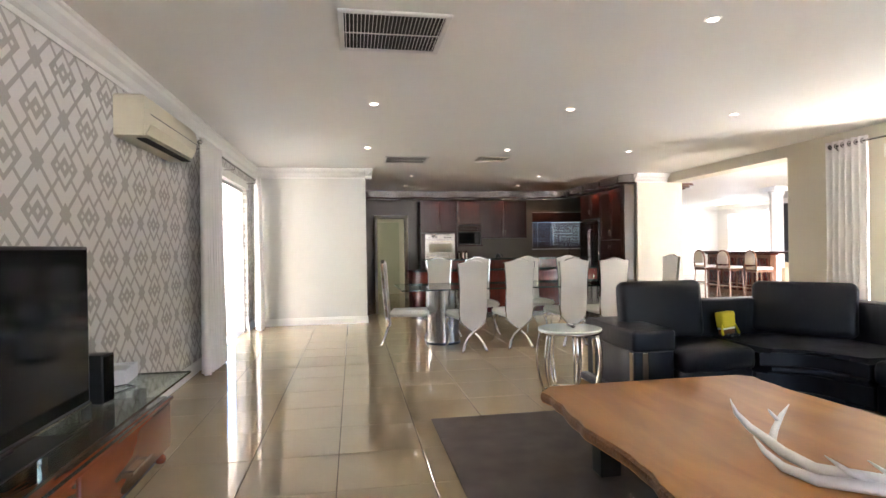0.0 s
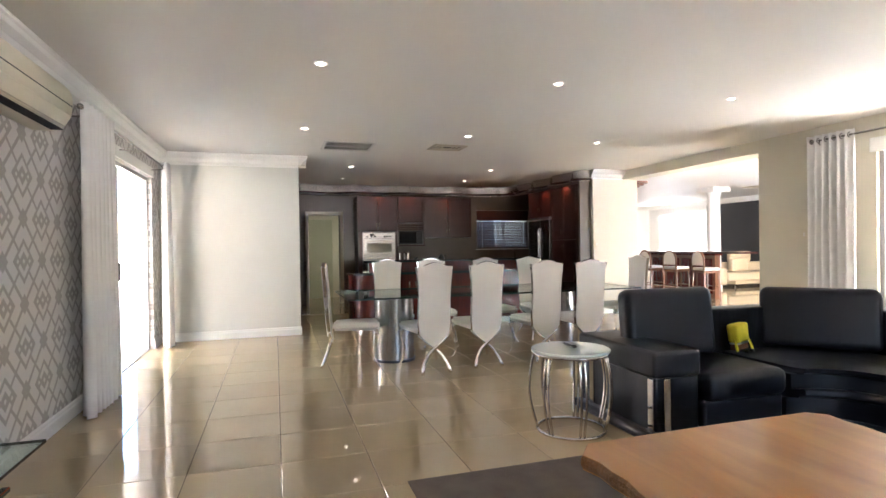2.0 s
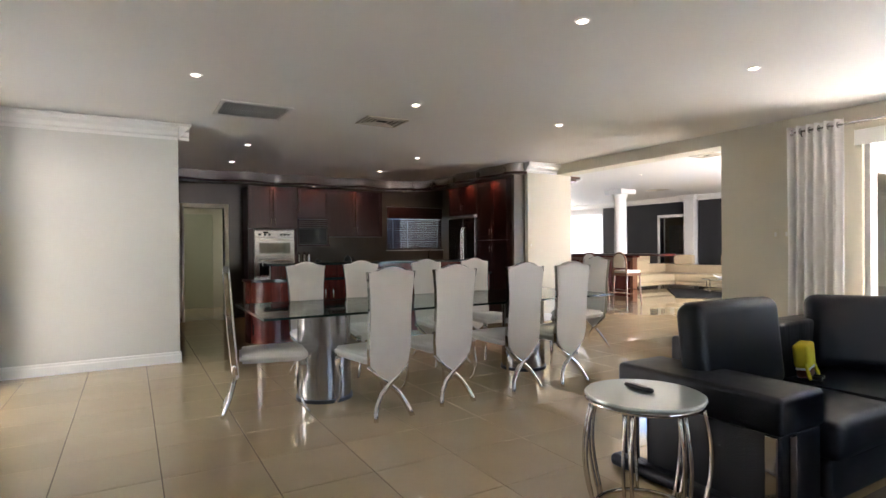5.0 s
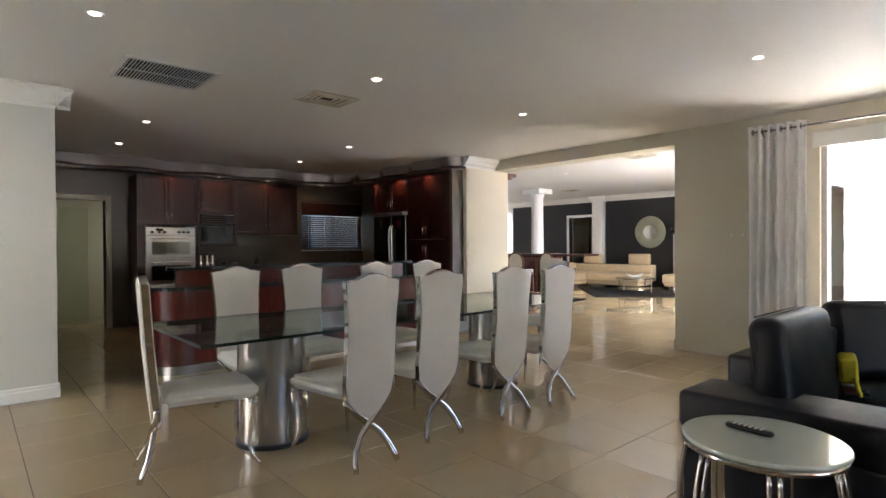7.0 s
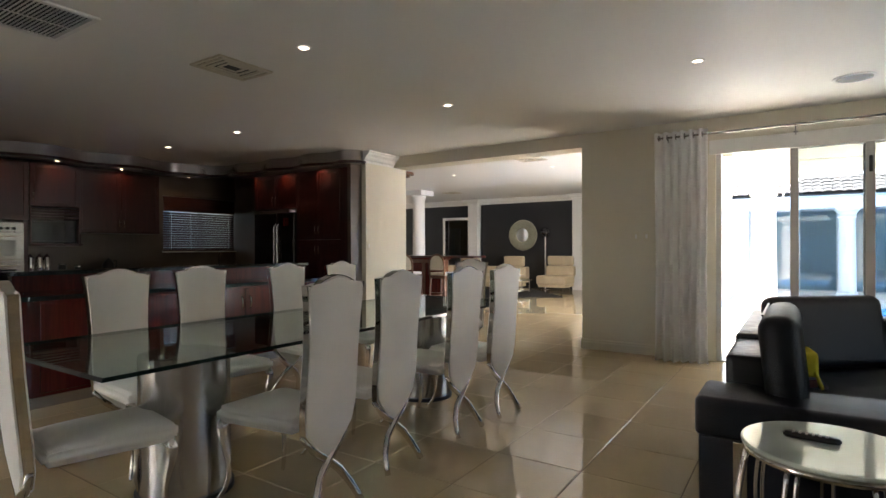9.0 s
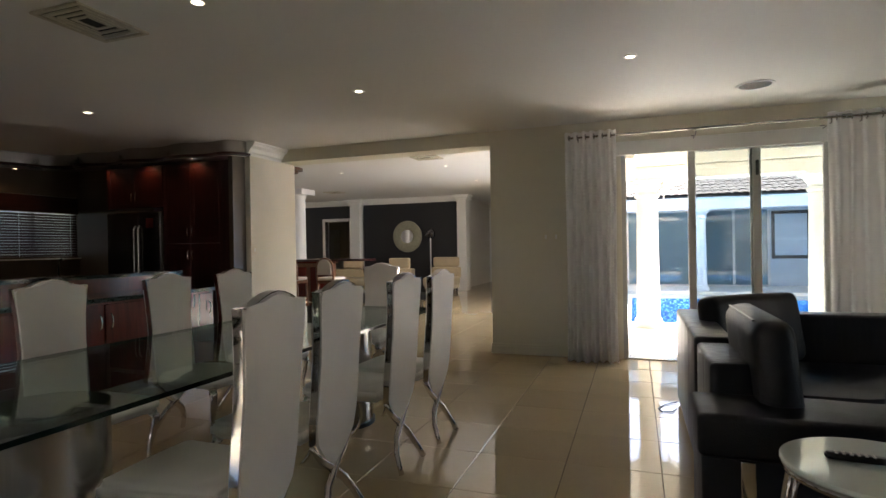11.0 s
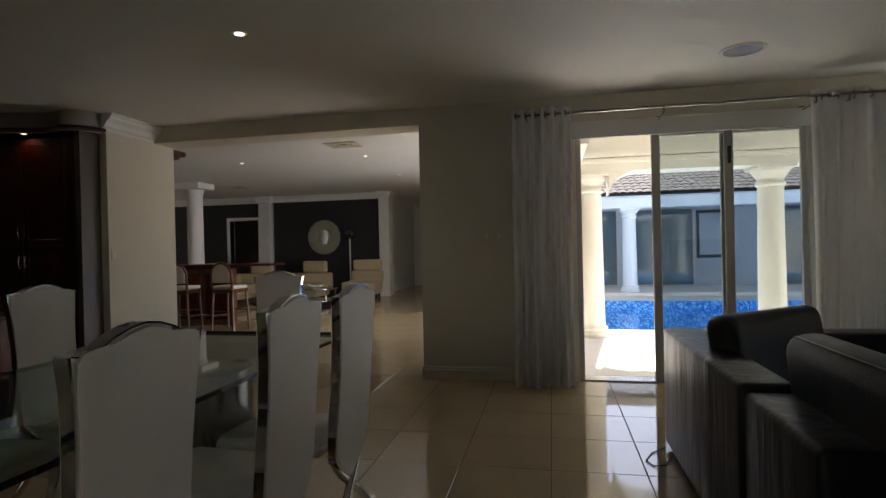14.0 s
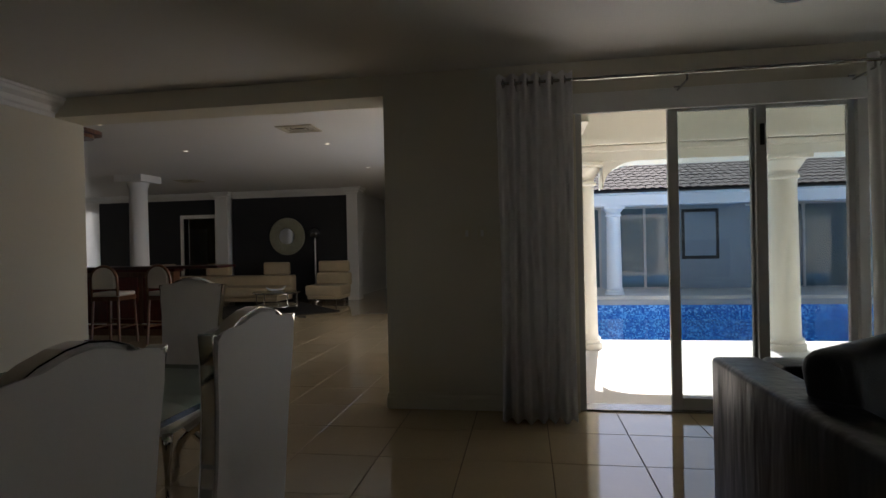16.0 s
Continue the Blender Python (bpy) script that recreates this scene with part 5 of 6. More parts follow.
def ribbon(dist, z0, z1, thick):
    bm = bmesh.new()
    rows = []
    for k, (x, y) in enumerate(line):
        px, py = line[max(k - 1, 0)]
        qx, qy = line[min(k + 1, len(line) - 1)]
        d = Vector((qx - px, qy - py)).normalized()
        n = Vector((-d.y, d.x))
        rows.append([bm.verts.new((x + n.x * o, y + n.y * o, z)) for o, z in ((dist, z0), (dist, z1), (dist + thick, z1), (dist + thick, z0))])
    for p, q in zip(rows, rows[1:]):
        for j in range(4):
            bm.faces.new((p[j], p[(j + 1) % 4], q[(j + 1) % 4], q[j]))
    bm.faces.new(rows[0])
    bm.faces.new(rows[-1])
    return bm


crisp(part("metal_band", ribbon(0.06, 2.535, CEIL - 0.001, 0.012), M_STEEL, root, "brushed silver band"))
part("shelf", ribbon(0.0, 2.50, 2.53, 0.36), M_CHERRY, root, "dark overhanging ledge")
part("rail", ribbon(0.02, 2.478, 2.489, 0.012), M_CHROME, root, "thin metal rail")
part("hanger", ribbon(0.022, 2.4885, 2.501, 0.01), M_BLACK, root)


def spot(x, y, z):
    root = thing("cabinet_spot", "tiny halogen spot under the canopy", "ceiling light", (x, y, z), group="canopy spots")
    part("ring", lathe(bmesh.new(), [(0.022, -0.002), (0.03, -0.006), (0.034, -0.001)], 18), M_CHROME, root)
    part("bulb", lathe(bmesh.new(), [(0.02, -0.005), (0.02, -0.001)], 16), M_BULB_WARM, root, "glowing lamp face")
    return root


first = spot(2.5, 14.12, 2.5)
SPOTXY = [(3.25, 14.12), (4.15, 14.2), (5.3, 14.3), (5.66, 13.1), (5.66, 12.3), (5.68, 11.5)]
for x, y in SPOTXY:
    copy_thing(first, pose(x, y, 2.5))
for x, y in [(2.5, 14.12)] + SPOTXY:
    lamp = new("spot_light", bpy.data.lights.new("spot_light", "SPOT"))
    lamp.data.energy, lamp.data.color, lamp.data.spot_size, lamp.data.shadow_soft_size = 0.25, (1.0, 0.62, 0.34), radians(120), 0.02
    lamp.matrix_world = look((x, y, 2.485), (x + (0.12 if x > 5.5 else 0), y + (0.12 if x < 5.5 else 0), 1.8))

# island with a raised bar
root = thing("kitchen_island", "cherry kitchen island with black granite tops and a rounded end", "kitchen island")


def rounded_end(x0, x1, y0, y1, r, n=10):
    pts = [(x1, y1), (x1, y0)]
    pts += [(x0 + r - r * math.sin(radians(90) * k / n), y0 + r - r * math.cos(radians(90) * k / n)) for k in range(n + 1)]
    pts += [(x0 + r - r * math.cos(radians(90) * k / n), y1 - r + r * math.sin(radians(90) * k / n)) for k in range(n + 1)]
    return pts


crisp(part("carcass", plate(bmesh.new(), rounded_end(1.36, 4.9, 10.48, 11.12, 0.31), 0.76, "z", 0.10), M_REDPANEL, root))
crisp(part("kickplate", plate(bmesh.new(), rounded_end(1.40, 4.86, 10.53, 11.1, 0.28), 0.0995, "z", 0.0), M_STEEL, root, "brushed metal kick plate"))
crisp(part("worktop", plate(bmesh.new(), rounded_end(1.33, 4.93, 10.45, 11.12, 0.33), 0.038, "z", 0.8605), M_GRANITE, root))
part("bar_wall", cbox(1.75, 4.9, 11.125, 11.2, 0.0, 1.04), M_REDPANEL, root)
part("bar_top", plate(bmesh.new(), rounded_end(1.66, 5.0, 11.0, 11.36, 0.17), 0.035, "z", 1.041), M_GRANITE, root)
for k in range(5):
    x0 = 1.72 + k * 0.63
    d = part("door", cbox(x0, x0 + 0.615, 10.458, 10.4795, 0.13, 0.84, 0.003), M_REDPANEL, root)
    u = x0 + (0.57 if k % 2 == 0 else 0.045)
    smooth(part("handle", tube(bmesh.new(), [(u, 10.456, 0.62), (u, 10.43, 0.65), (u, 10.425, 0.69), (u, 10.43, 0.73), (u, 10.456, 0.76)], 0.006, 6), M_CHROME, d, "bowed chrome handle"))

# doorway, open leaf and the closed door down the corridor
bm = bmesh.new()
for q in ((0.90, 0.98, 0, 2.14), (1.68, 1.76, 0, 2.14), (0.98, 1.68, 2.06, 2.14)):
    box(bm, q[0], q[1], 14.73, 14.97, q[2], q[3])
structure("door_frame", bm, M_WALL, "cream painted door frame")
leaf_d = tagged(new("door_3"), "white door standing open against the kitchen wall", kind="structure")
leaf_d.location, leaf_d.rotation_euler = (0.97, 14.72, 0), (0, 0, radians(-94))
part("door_leaf", cbox(0, 0.7, -0.04, 0, 0.008, 2.05, 0.003), M_TRIM, leaf_d)
bm = tube(bmesh.new(), [(0.63, -0.04, 1.02), (0.63, -0.085, 1.02), (0.54, -0.09, 1.02)], 0.009, 8)
part("handle", bm, M_CHROME, leaf_d)
d4 = tagged(new("door_4"), "pale green closed door at the end of the corridor", kind="structure")
part("door_leaf", cbox(0.98, 1.66, 16.31, 16.348, 0.008, 2.03, 0.003), M_DOORPAINT, d4)
bm = bmesh.new()
for q in ((0.91, 0.975, 0, 2.1), (1.665, 1.73, 0, 2.1), (0.975, 1.665, 2.035, 2.1)):
    box(bm, q[0], q[1], 16.32, 16.349, q[2], q[3])
part("frame", bm, M_WALL, d4)
for k, y in enumerate((12.0, 12.9)):
    root = thing("picture", "small dark framed picture on the kitchen wall", "picture", (0.59, y, 1.75))
    f = part("frame", cbox(0.0005, 0.025, -0.2, 0.2, -0.28, 0.28, 0.004), M_BLACK, root)
    part("sheet", cbox(0.0255, 0.027, -0.15, 0.15, -0.23, 0.23), M_PAPERWHITE, f)

# ---- lounge ----
root = thing("wall_mirror", "round mirror with a broad mosaic frame on the dark wall", "mirror", (LE - 0.001, 12.78, 1.65))
bm = lathe(bmesh.new(), [(0.205, 0.0), (0.21, 0.03), (0.245, 0.045), (0.45, 0.03), (0.483, 0.02), (0.488, 0.0)], 48)
bmesh.ops.transform(bm, matrix=Euler((0, radians(-90), 0)).to_matrix().to_4x4(), verts=bm.verts)
fr = smooth(part("frame", bm, M_MIRRORFRAME, root))
bm = lathe(bmesh.new(), [(0.205, 0.0), (0.205, 0.034)], 40)
bmesh.ops.transform(bm, matrix=Euler((0, radians(-90), 0)).to_matrix().to_4x4(), verts=bm.verts)
part("glass", bm, M_MIRROR, root)
M_GLOBE = glass("smoky_glass", (0.62, 0.64, 0.68), 0.0, 0.12)
root = thing("floor_lamp", "floor lamp with a clear glass globe on a pale stem", "lamp", (15.25, 11.88, 0))
part("base", lathe(bmesh.new(), [(0.15, 0), (0.15, 0.02), (0.03, 0.035)], 28), M_CHROME, root)
part("stem", tube(bmesh.new(), [(0, 0, 0.03), (0, 0, 1.58)], 0.018, 10), M_TRIM, root)
smooth(part("globe", lathe(bmesh.new(), [(0.03, 1.56)] + [(0.15 * math.sin(a), 1.71 - 0.15 * math.cos(a)) for a in [math.pi * k / 14 for k in range(2, 14)]] + [(0.01, 1.86)], 24), M_GLOBE, root))
bm = bmesh.new()
for k in range(3):
    a = k * 2.1
    lathe(bm, [(0.005, 1.66)] + [(0.03 * math.sin(t), 1.70 - 0.03 * math.cos(t)) for t in (0.6, 1.2, 1.8, 2.4)] + [(0.004, 1.731)], 10, (0.05 * math.cos(a), 0.05 * math.sin(a)))
part("bulb", bm, M_CHROME, root)
root = thing("rug", "black shaggy rug under the glass lounge table", "rug", (13.3, 12.2, 0), 42)
part("rug_surface", cbox(-1.35, 1.35, -1.1, 1.1, 0.001, 0.02, 0.006, 2), mat("black_pile", (0.012, 0.012, 0.013), 0.95, grain=0.3, fine=200, bump=0.8), root)


def cream_chair(x, y, turn, label):
    root = thing("lounge_chair", label, "armchair", (x, y, 0), turn, "cream lounge seats")
    pad("seat", -0.44, 0.44, -0.42, 0.36, 0.2, 0.45, 0.05, root, material=M_TANVINYL)
    pad("base", -0.41, 0.41, -0.36, 0.36, 0.12, 0.205, 0.02, root, material=M_TANVINYL)
    pad("backrest", -0.44, 0.44, 0.3, 0.46, 0.4, 0.72, 0.05, root, material=M_TANVINYL)
    pad("headrest", -0.40, 0.40, 0.33, 0.45, 0.725, 1.01, 0.05, root, material=M_TANVINYL)
    for a in (-0.28, 0.28):
        for b in (-0.3, 0.3):
            part("leg", cbox(a - 0.015, a + 0.015, b - 0.015, b + 0.015, 0, 0.121), M_CHROME, root)
    return root


cream_chair(14.75, 11.35, -90, "cream leather lounge chair with a headrest")
root = thing("lounge_sofa", "cream leather corner sofa with raised headrests", "sofa", (0, 0, 0))
pad("seat", 14.0, 14.8, 12.3, 14.0, 0.2, 0.44, 0.05, root, material=M_TANVINYL, crown=0.015)
pad("backrest", 14.75, 15.05, 12.3, 15.0, 0.2, 0.68, 0.05, root, material=M_TANVINYL)
pad("seat", 12.3, 14.7, 14.0, 14.9, 0.2, 0.44, 0.05, root, material=M_TANVINYL, crown=0.015)
pad("seat_base", 12.65, 14.9, 14.1, 14.9, 0.1, 0.205, 0.02, root, material=M_TANVINYL)
pad("seat_base", 14.05, 14.9, 12.35, 14.0, 0.1, 0.205, 0.02, root, material=M_TANVINYL)
pad("backrest", 12.7, 14.7, 14.8, 15.05, 0.35, 0.70, 0.05, root, material=M_TANVINYL)
pad("headrest", 14.77, 14.95, 12.4, 13.05, 0.685, 1.0, 0.05, root, material=M_TANVINYL)
pad("headrest", 14.77, 14.95, 13.95, 14.6, 0.685, 0.98, 0.05, root, material=M_TANVINYL)
pad("headrest", 13.2, 13.95, 14.78, 14.98, 0.705, 1.02, 0.05, root, material=M_TANVINYL)
pad("back_cushion", 12.9, 13.5, 14.45, 14.65, 0.44, 0.84, 0.06, root, material=M_TANVINYL)
pad("arm", 12.12, 12.32, 14.05, 14.95, 0.1, 0.58, 0.05, root, material=M_TANVINYL)
for x, y in ((14.1, 12.4), (14.95, 12.4), (14.95, 14.9), (12.7, 14.8), (12.7, 14.15)):
    part("leg", cbox(x - 0.02, x + 0.02, y - 0.02, y + 0.02, 0, 0.201), M_CHROME, root)
root = thing("glass_coffee_table", "oval chrome and glass table on the black rug", "table", (13.0, 11.85, 0.0205), 40)
for z, s in ((0.40, 1.0), (0.12, 0.9)):
    bm = lathe(bmesh.new(), [(0.52 * s, z), (0.52 * s, z + 0.012)], 40)
    bmesh.ops.scale(bm, vec=(1, 0.9, 1), verts=bm.verts)
    part("shelf", bm, M_GREENGLASS, root)
    smooth(part("ring", tube(bmesh.new(), [(0.53 * s * math.cos(a), 0.477 * s * math.sin(a), z - 0.012) for a in [2 * math.pi * k / 40 for k in range(41)]], 0.013, 8), M_CHROME, root))
for a in (45, 135, 225, 315):
    part("leg", tube(bmesh.new(), [(0.52 * math.cos(radians(a)), 0.468 * math.sin(radians(a)), 0), (0.52 * math.cos(radians(a)), 0.468 * math.sin(radians(a)), 0.4)], 0.014, 8), M_CHROME, root)
root = thing("ornament", "white leaf-shaped bowl on the glass table", "bowl", (13.0, 11.85, 0.4335), -30)
bm = bmesh.new()
rows = []
for k in range(13):
    u = -1 + k / 6
    w = 0.1 * (1 - u * u) + 0.006
    rows.append([bm.verts.new((0.24 * u, w * v, 0.0 + 0.035 * v * v + 0.07 * abs(u) ** 3)) for v in (-1, -0.5, 0, 0.5, 1)])
for p, q in zip(rows, rows[1:]):
    for j in range(4):
        bm.faces.new((p[j], p[j + 1], q[j + 1], q[j]))
o = smooth(part("bowl", bm, M_PAPERWHITE, root))
o.modifiers.new("Solidify", "SOLIDIFY").thickness = 0.008

# bar and stools
root = thing("bar_counter", "dark wooden home bar with an overhanging top", "bar counter")
part("front_panel", cbox(9.95, 10.1, 12.05, 14.3, 0.0, 1.0), M_STOOLWOOD, root)
part("bar_top", cbox(9.78, 10.3, 11.2, 14.4, 1.045, 1.085, 0.008, 2), M_CHERRY, root)
part("trim", cbox(9.9, 10.12, 12.0, 14.35, 1.0005, 1.0445), M_REDPANEL, root)
for k in range(4):
    part("panel", cbox(9.93, 9.9495, 12.12 + k * 0.54, 12.57 + k * 0.54, 0.1, 0.92, 0.006), M_REDPANEL, root)
part("foot_rail", tube(bmesh.new(), [(9.8, 12.05, 0.2), (9.8, 14.3, 0.2)], 0.02, 8), M_CHROME, root)
for y in (12.15, 14.2):
    part("rail_bracket", cbox(9.8, 9.95, y - 0.01, y + 0.01, 0.19, 0.21), M_CHROME, root)


def bar_stool():
    root = thing("bar_stool", "wooden bar stool with a rounded padded back", "stool", group="stools at the bar")
    pad("seat", -0.2, 0.2, -0.2, 0.2, 0.69, 0.75, 0.025, root, material=M_VINYL)
    part("seat_frame", cbox(-0.205, 0.205, -0.205, 0.205, 0.63, 0.69, 0.006), M_STOOLWOOD, root)
    for a in (-0.18, 0.18):
        for b in (-0.18, 0.18):
            part("leg", tube(bmesh.new(), [(a * 1.15, b * 1.15, 0), (a, b, 0.63)], 0.018, 8), M_STOOLWOOD, root)
    for b in (-0.195, 0.195):
        part("stretcher", tube(bmesh.new(), [(-0.2, b, 0.25), (0.2, b, 0.25)], 0.012, 6), M_STOOLWOOD, root)
        part("stretcher", tube(bmesh.new(), [(b, -0.2, 0.33), (b, 0.2, 0.33)], 0.012, 6), M_STOOLWOOD, root)
    arch = [(-0.19, 0.70)] + [(-0.19 * math.cos(t), 0.92 + 0.2 * math.sin(t)) for t in [math.pi * k / 10 for k in range(11)]] + [(0.19, 0.70)]
    smooth(part("back_frame", tube(bmesh.new(), [(-0.2 - 0.03 * (z - 0.7), a, z) for a, z in arch], 0.02, 8), M_STOOLWOOD, root))
    bm = bmesh.new()
    plate(bm, [(a * 0.86, 0.80 + (z - 0.7) * 0.72) for a, z in arch], 0.05, "x", -0.235)
    bmesh.ops.bevel(bm, geom=list(bm.edges), offset=0.012, segments=2, affect="EDGES")
    part("back_pad", bm, M_VINYL, root)
    return root


st = bar_stool()
st.matrix_basis = pose(9.25, 12.5, 0, 0, 0, 6)
for x, y, a in ((9.38, 11.72, -4), (9.2, 13.3, 3)):
    copy_thing(st, pose(x, y, 0, 0, 0, a))

col = tagged(new("lounge_column"), "white round column with a square cap in the lounge", kind="structure")
smooth(part("shaft", lathe(bmesh.new(), [(0.2, 0), (0.2, 0.1), (0.18, 0.12), (0.165, 2.60), (0.19, 2.62), (0.19, 2.67), (0.21, 2.71)], 32, (12.15, 14.35)), M_WHITEWALL, col))
part("cap", cbox(11.85, 12.45, 14.05, 14.65, 2.7105, LC - 0.001, 0.006), M_WHITEWALL, col)

# wooden ledge over the bar wall, with a rounded end
root = thing("wall_ledge", "moulded red-brown wooden ledge high on the lounge wall", "shelf", (0, 0, 0))
for name, out, za, zb in (("ledge_board", 0.34, 2.475, 2.515), ("ledge_moulding", 0.29, 2.44, 2.4745), ("ledge_lip", 0.23, 2.41, 2.4395)):
    end = [(EASTOUT + 0.002 + out - 0.16 + 0.16 * math.cos(a), 10.95 - 0.16 * math.sin(a) + 0.34 - out) for a in [math.pi / 2 * k / 8 for k in range(9)]]
    bm = bmesh.new()
    plate(bm, [(EASTOUT + 0.002, 13.0), (EASTOUT + 0.002 + out, 13.0)] + end + [(EASTOUT + 0.002, end[-1][1])], zb - za, "z", za)
    crisp(part(name, bm, M_STOOLWOOD, root))

# bright lounge window with a drawn blind
win = tagged(new("window_2"), "large lounge window behind a thin white blind", kind="structure")
bm = bmesh.new()
for q in ((18.26, 18.33, 0.3, 2.5), (20.83, 20.9, 0.3, 2.5), (18.33, 20.83, 0.3, 0.36), (18.33, 20.83, 2.44, 2.5), (19.55, 19.61, 0.36, 2.44)):
    box(bm, LE + 0.02, LE + 0.08, q[0], q[1], q[2], q[3])
part("window_frame", bm, M_TRIM, win)
part("blind", cbox(LE - 0.02, LE - 0.016, 18.29, 20.88, 0.34, 2.53), M_SHEER, win)
win = tagged(new("window_3"), "wide glazed opening from the lounge to the patio", kind="structure")
bm = bmesh.new()
for q in ((7.6, 7.66, 0, 2.3), (11.54, 11.6, 0, 2.3), (7.66, 11.54, 2.24, 2.3), (9.56, 9.64, 0, 2.24)):
    box(bm, q[0], q[1], 6.96, 7.04, q[2], q[3])
part("window_frame", bm, M_ALU, win)

# ---- patio, pool and the wing across it ----
G = -0.03
bm = bmesh.new()


def sheet(x0, x1, y0, y1, z):
    v = [bm.verts.new(c) for c in ((x0, y0, z), (x1, y0, z), (x1, y1, z), (x0, y1, z))]
    bm.faces.new(v)


PX0, PX1, PY0, PY1 = 9.95, 14.3, -6.0, 6.2
FAR = 600
sheet(-FAR, WEST - 0.02, -FAR, FAR, G)
sheet(WEST - 0.02, EAST + 0.1, -FAR, SOUTH, G)
sheet(EAST + 0.1, PX0, -FAR, 7.1, G)
sheet(PX0, PX1, -FAR, PY0, G)
sheet(PX0, PX1, PY1, 7.1, G)
sheet(PX1, FAR, -FAR, 7.1, G)
sheet(19.4, FAR, 7.1, FAR, G)
sheet(WEST - 0.02, 19.4, 21.7, FAR, G)
me_ground = structure("ground", bm, M_PAVING, "sunlit cream paving round the house")
pool = tagged(new("swimming_pool"), "blue mosaic swimming pool with still water", kind="structure")
bm = bmesh.new()
box(bm, PX0 - 0.3, PX0, PY0 - 0.3, PY1 + 0.3, -1.3, G - 0.004)
box(bm, PX1, PX1 + 0.3, PY0 - 0.3, PY1 + 0.3, -1.3, G - 0.004)
box(bm, PX0, PX1, PY0 - 0.3, PY0, -1.3, G - 0.004)
box(bm, PX0, PX1, PY1, PY1 + 0.3, -1.3, G - 0.004)
part("pool_wall", bm, M_MOSAIC, pool, "speckled blue mosaic")
part("pool_floor", cbox(PX0, PX1, PY0, PY1, -1.4, -1.3), M_POOLFLOOR, pool)
M_STEPS = mat("pale_pool_plaster", (0.62, 0.76, 0.82), 0.5, grain=0.06, scale=4, fine=40)
for k, r in enumerate((2.3, 1.75, 1.2)):
    arc = [(PX0, PY1)] + [(PX0 + r * math.sin(radians(90) * j / 12), PY1 - r * math.cos(radians(90) * j / 12)) for j in range(13)]
    part("step", plate(bmesh.new(), arc, 0.32, "z", -1.3 + 0.33 * k), M_STEPS, pool, "rounded pale pool step")
bm = bmesh.new()
nx, ny = 40, 90
grid = [[bm.verts.new((PX0 + (PX1 - PX0) * i / nx, PY0 + (PY1 - PY0) * j / ny, -0.19 + 0.004 * noise.noise(Vector((i * 0.5, j * 0.55, 3))))) for j in range(ny + 1)] for i in range(nx + 1)]
for i in range(nx):
    for j in range(ny):
        bm.faces.new((grid[i][j], grid[i + 1][j], grid[i + 1][j + 1], grid[i][j + 1]))
M_WATER = glass("pool_water", (0.62, 0.88, 0.98), 0.02, 0.02, 0.45)
w = smooth(part("water", bm, M_WATER, pool))
w.visible_shadow = False

COLUMN = [(0.24, 0.0), (0.24, 0.07), (0.21, 0.08), (0.22, 0.12), (0.19, 0.15), (0.185, 0.2), (0.165, 1.88), (0.165, 1.93), (0.195, 1.95), (0.195, 1.98), (0.17, 1.99), (0.17, 2.03), (0.20, 2.06), (0.235, 2.11), (0.25, 2.13), (0.25, 2.15)]


def patio_column(x, y, scale, top, material, label):
    root = tagged(new("patio_column"), label, kind="structure")
    root.location = (x, y, G)
    crisp(part("shaft", lathe(bmesh.new(), [(r * scale, z * 1.06) for r, z in COLUMN], 32), material, root))
    s = 0.26 * scale
    part("block", cbox(-s, s, -s, s, 2.1505 * 1.06, top - G, 0.01, 2), material, root)
    return root


VX = 9.4
for y in (5.92, 3.55, 1.1, -1.4):
    patio_column(VX, y, 0.95, 2.30, M_STUCCO, "cream patio column with a moulded capital")
bm = bmesh.new()
box(bm, VX - 0.22, VX + 0.22, -4, 6.9, 2.3005, 2.9)
box(bm, VX - 0.25, VX + 0.25, -4, 6.9, 2.42, 2.48)
box(bm, VX - 0.30, VX + 0.30, -4, 6.9, 2.50, 2.56)
haunch = [(5.673, 2.3)] + [(5.673 - 0.42 * (1 - math.cos(radians(90) * j / 8)), 1.98 + 0.32 * math.sin(radians(90) * j / 8)) for j in range(9)]
plate(bm, haunch, 0.40, "x", VX - 0.20)
box(bm, EASTOUT, VX - 0.225, 6.1, 6.5, 2.3005, 2.9)
box(bm, EASTOUT, VX - 0.255, 6.05, 6.0995, 2.50, 2.56)
structure("patio_beam", bm, M_STUCCO, "moulded cream beam over the patio columns")
structure("patio_ceiling", cbox(EASTOUT, VX + 0.22, -4, 6.9, 2.90, 3.0), M_STUCCO, "cream soffit over the patio")
bm = bmesh.new()
box(bm, EASTOUT, EASTOUT + 0.05, -4, 2.2, -0.02, 2.9)
structure("wall_outside", bm, M_STUCCO, "cream outside wall")

wing = thing("house_wing", "long low white house wing with brown tiled roof across the pool", "building", (0, 0, G))
WXC, WXW = 15.9, 17.6
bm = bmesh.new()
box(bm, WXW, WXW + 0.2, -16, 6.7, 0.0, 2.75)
# the wall's colour already holds the veranda shade
part("wall", bm, M_STUCCOSHADE, wing)
part("plinth", cbox(WXC - 0.45, WXW, -16, 6.7, 0.0, 0.08, 0.01), M_PAVING, wing, "raised veranda step")
part("fascia", cbox(WXC - 0.25, WXC + 0.15, -16, 6.9, 2.18 - G, 2.44 - G, 0.01), M_STUCCOWHITE, wing, "white veranda beam")
part("fascia", cbox(WXC - 0.36, WXC - 0.2, -16, 6.9, 2.4405 - G, 2.54 - G, 0.02), M_STUCCOWHITE, wing, "white gutter")
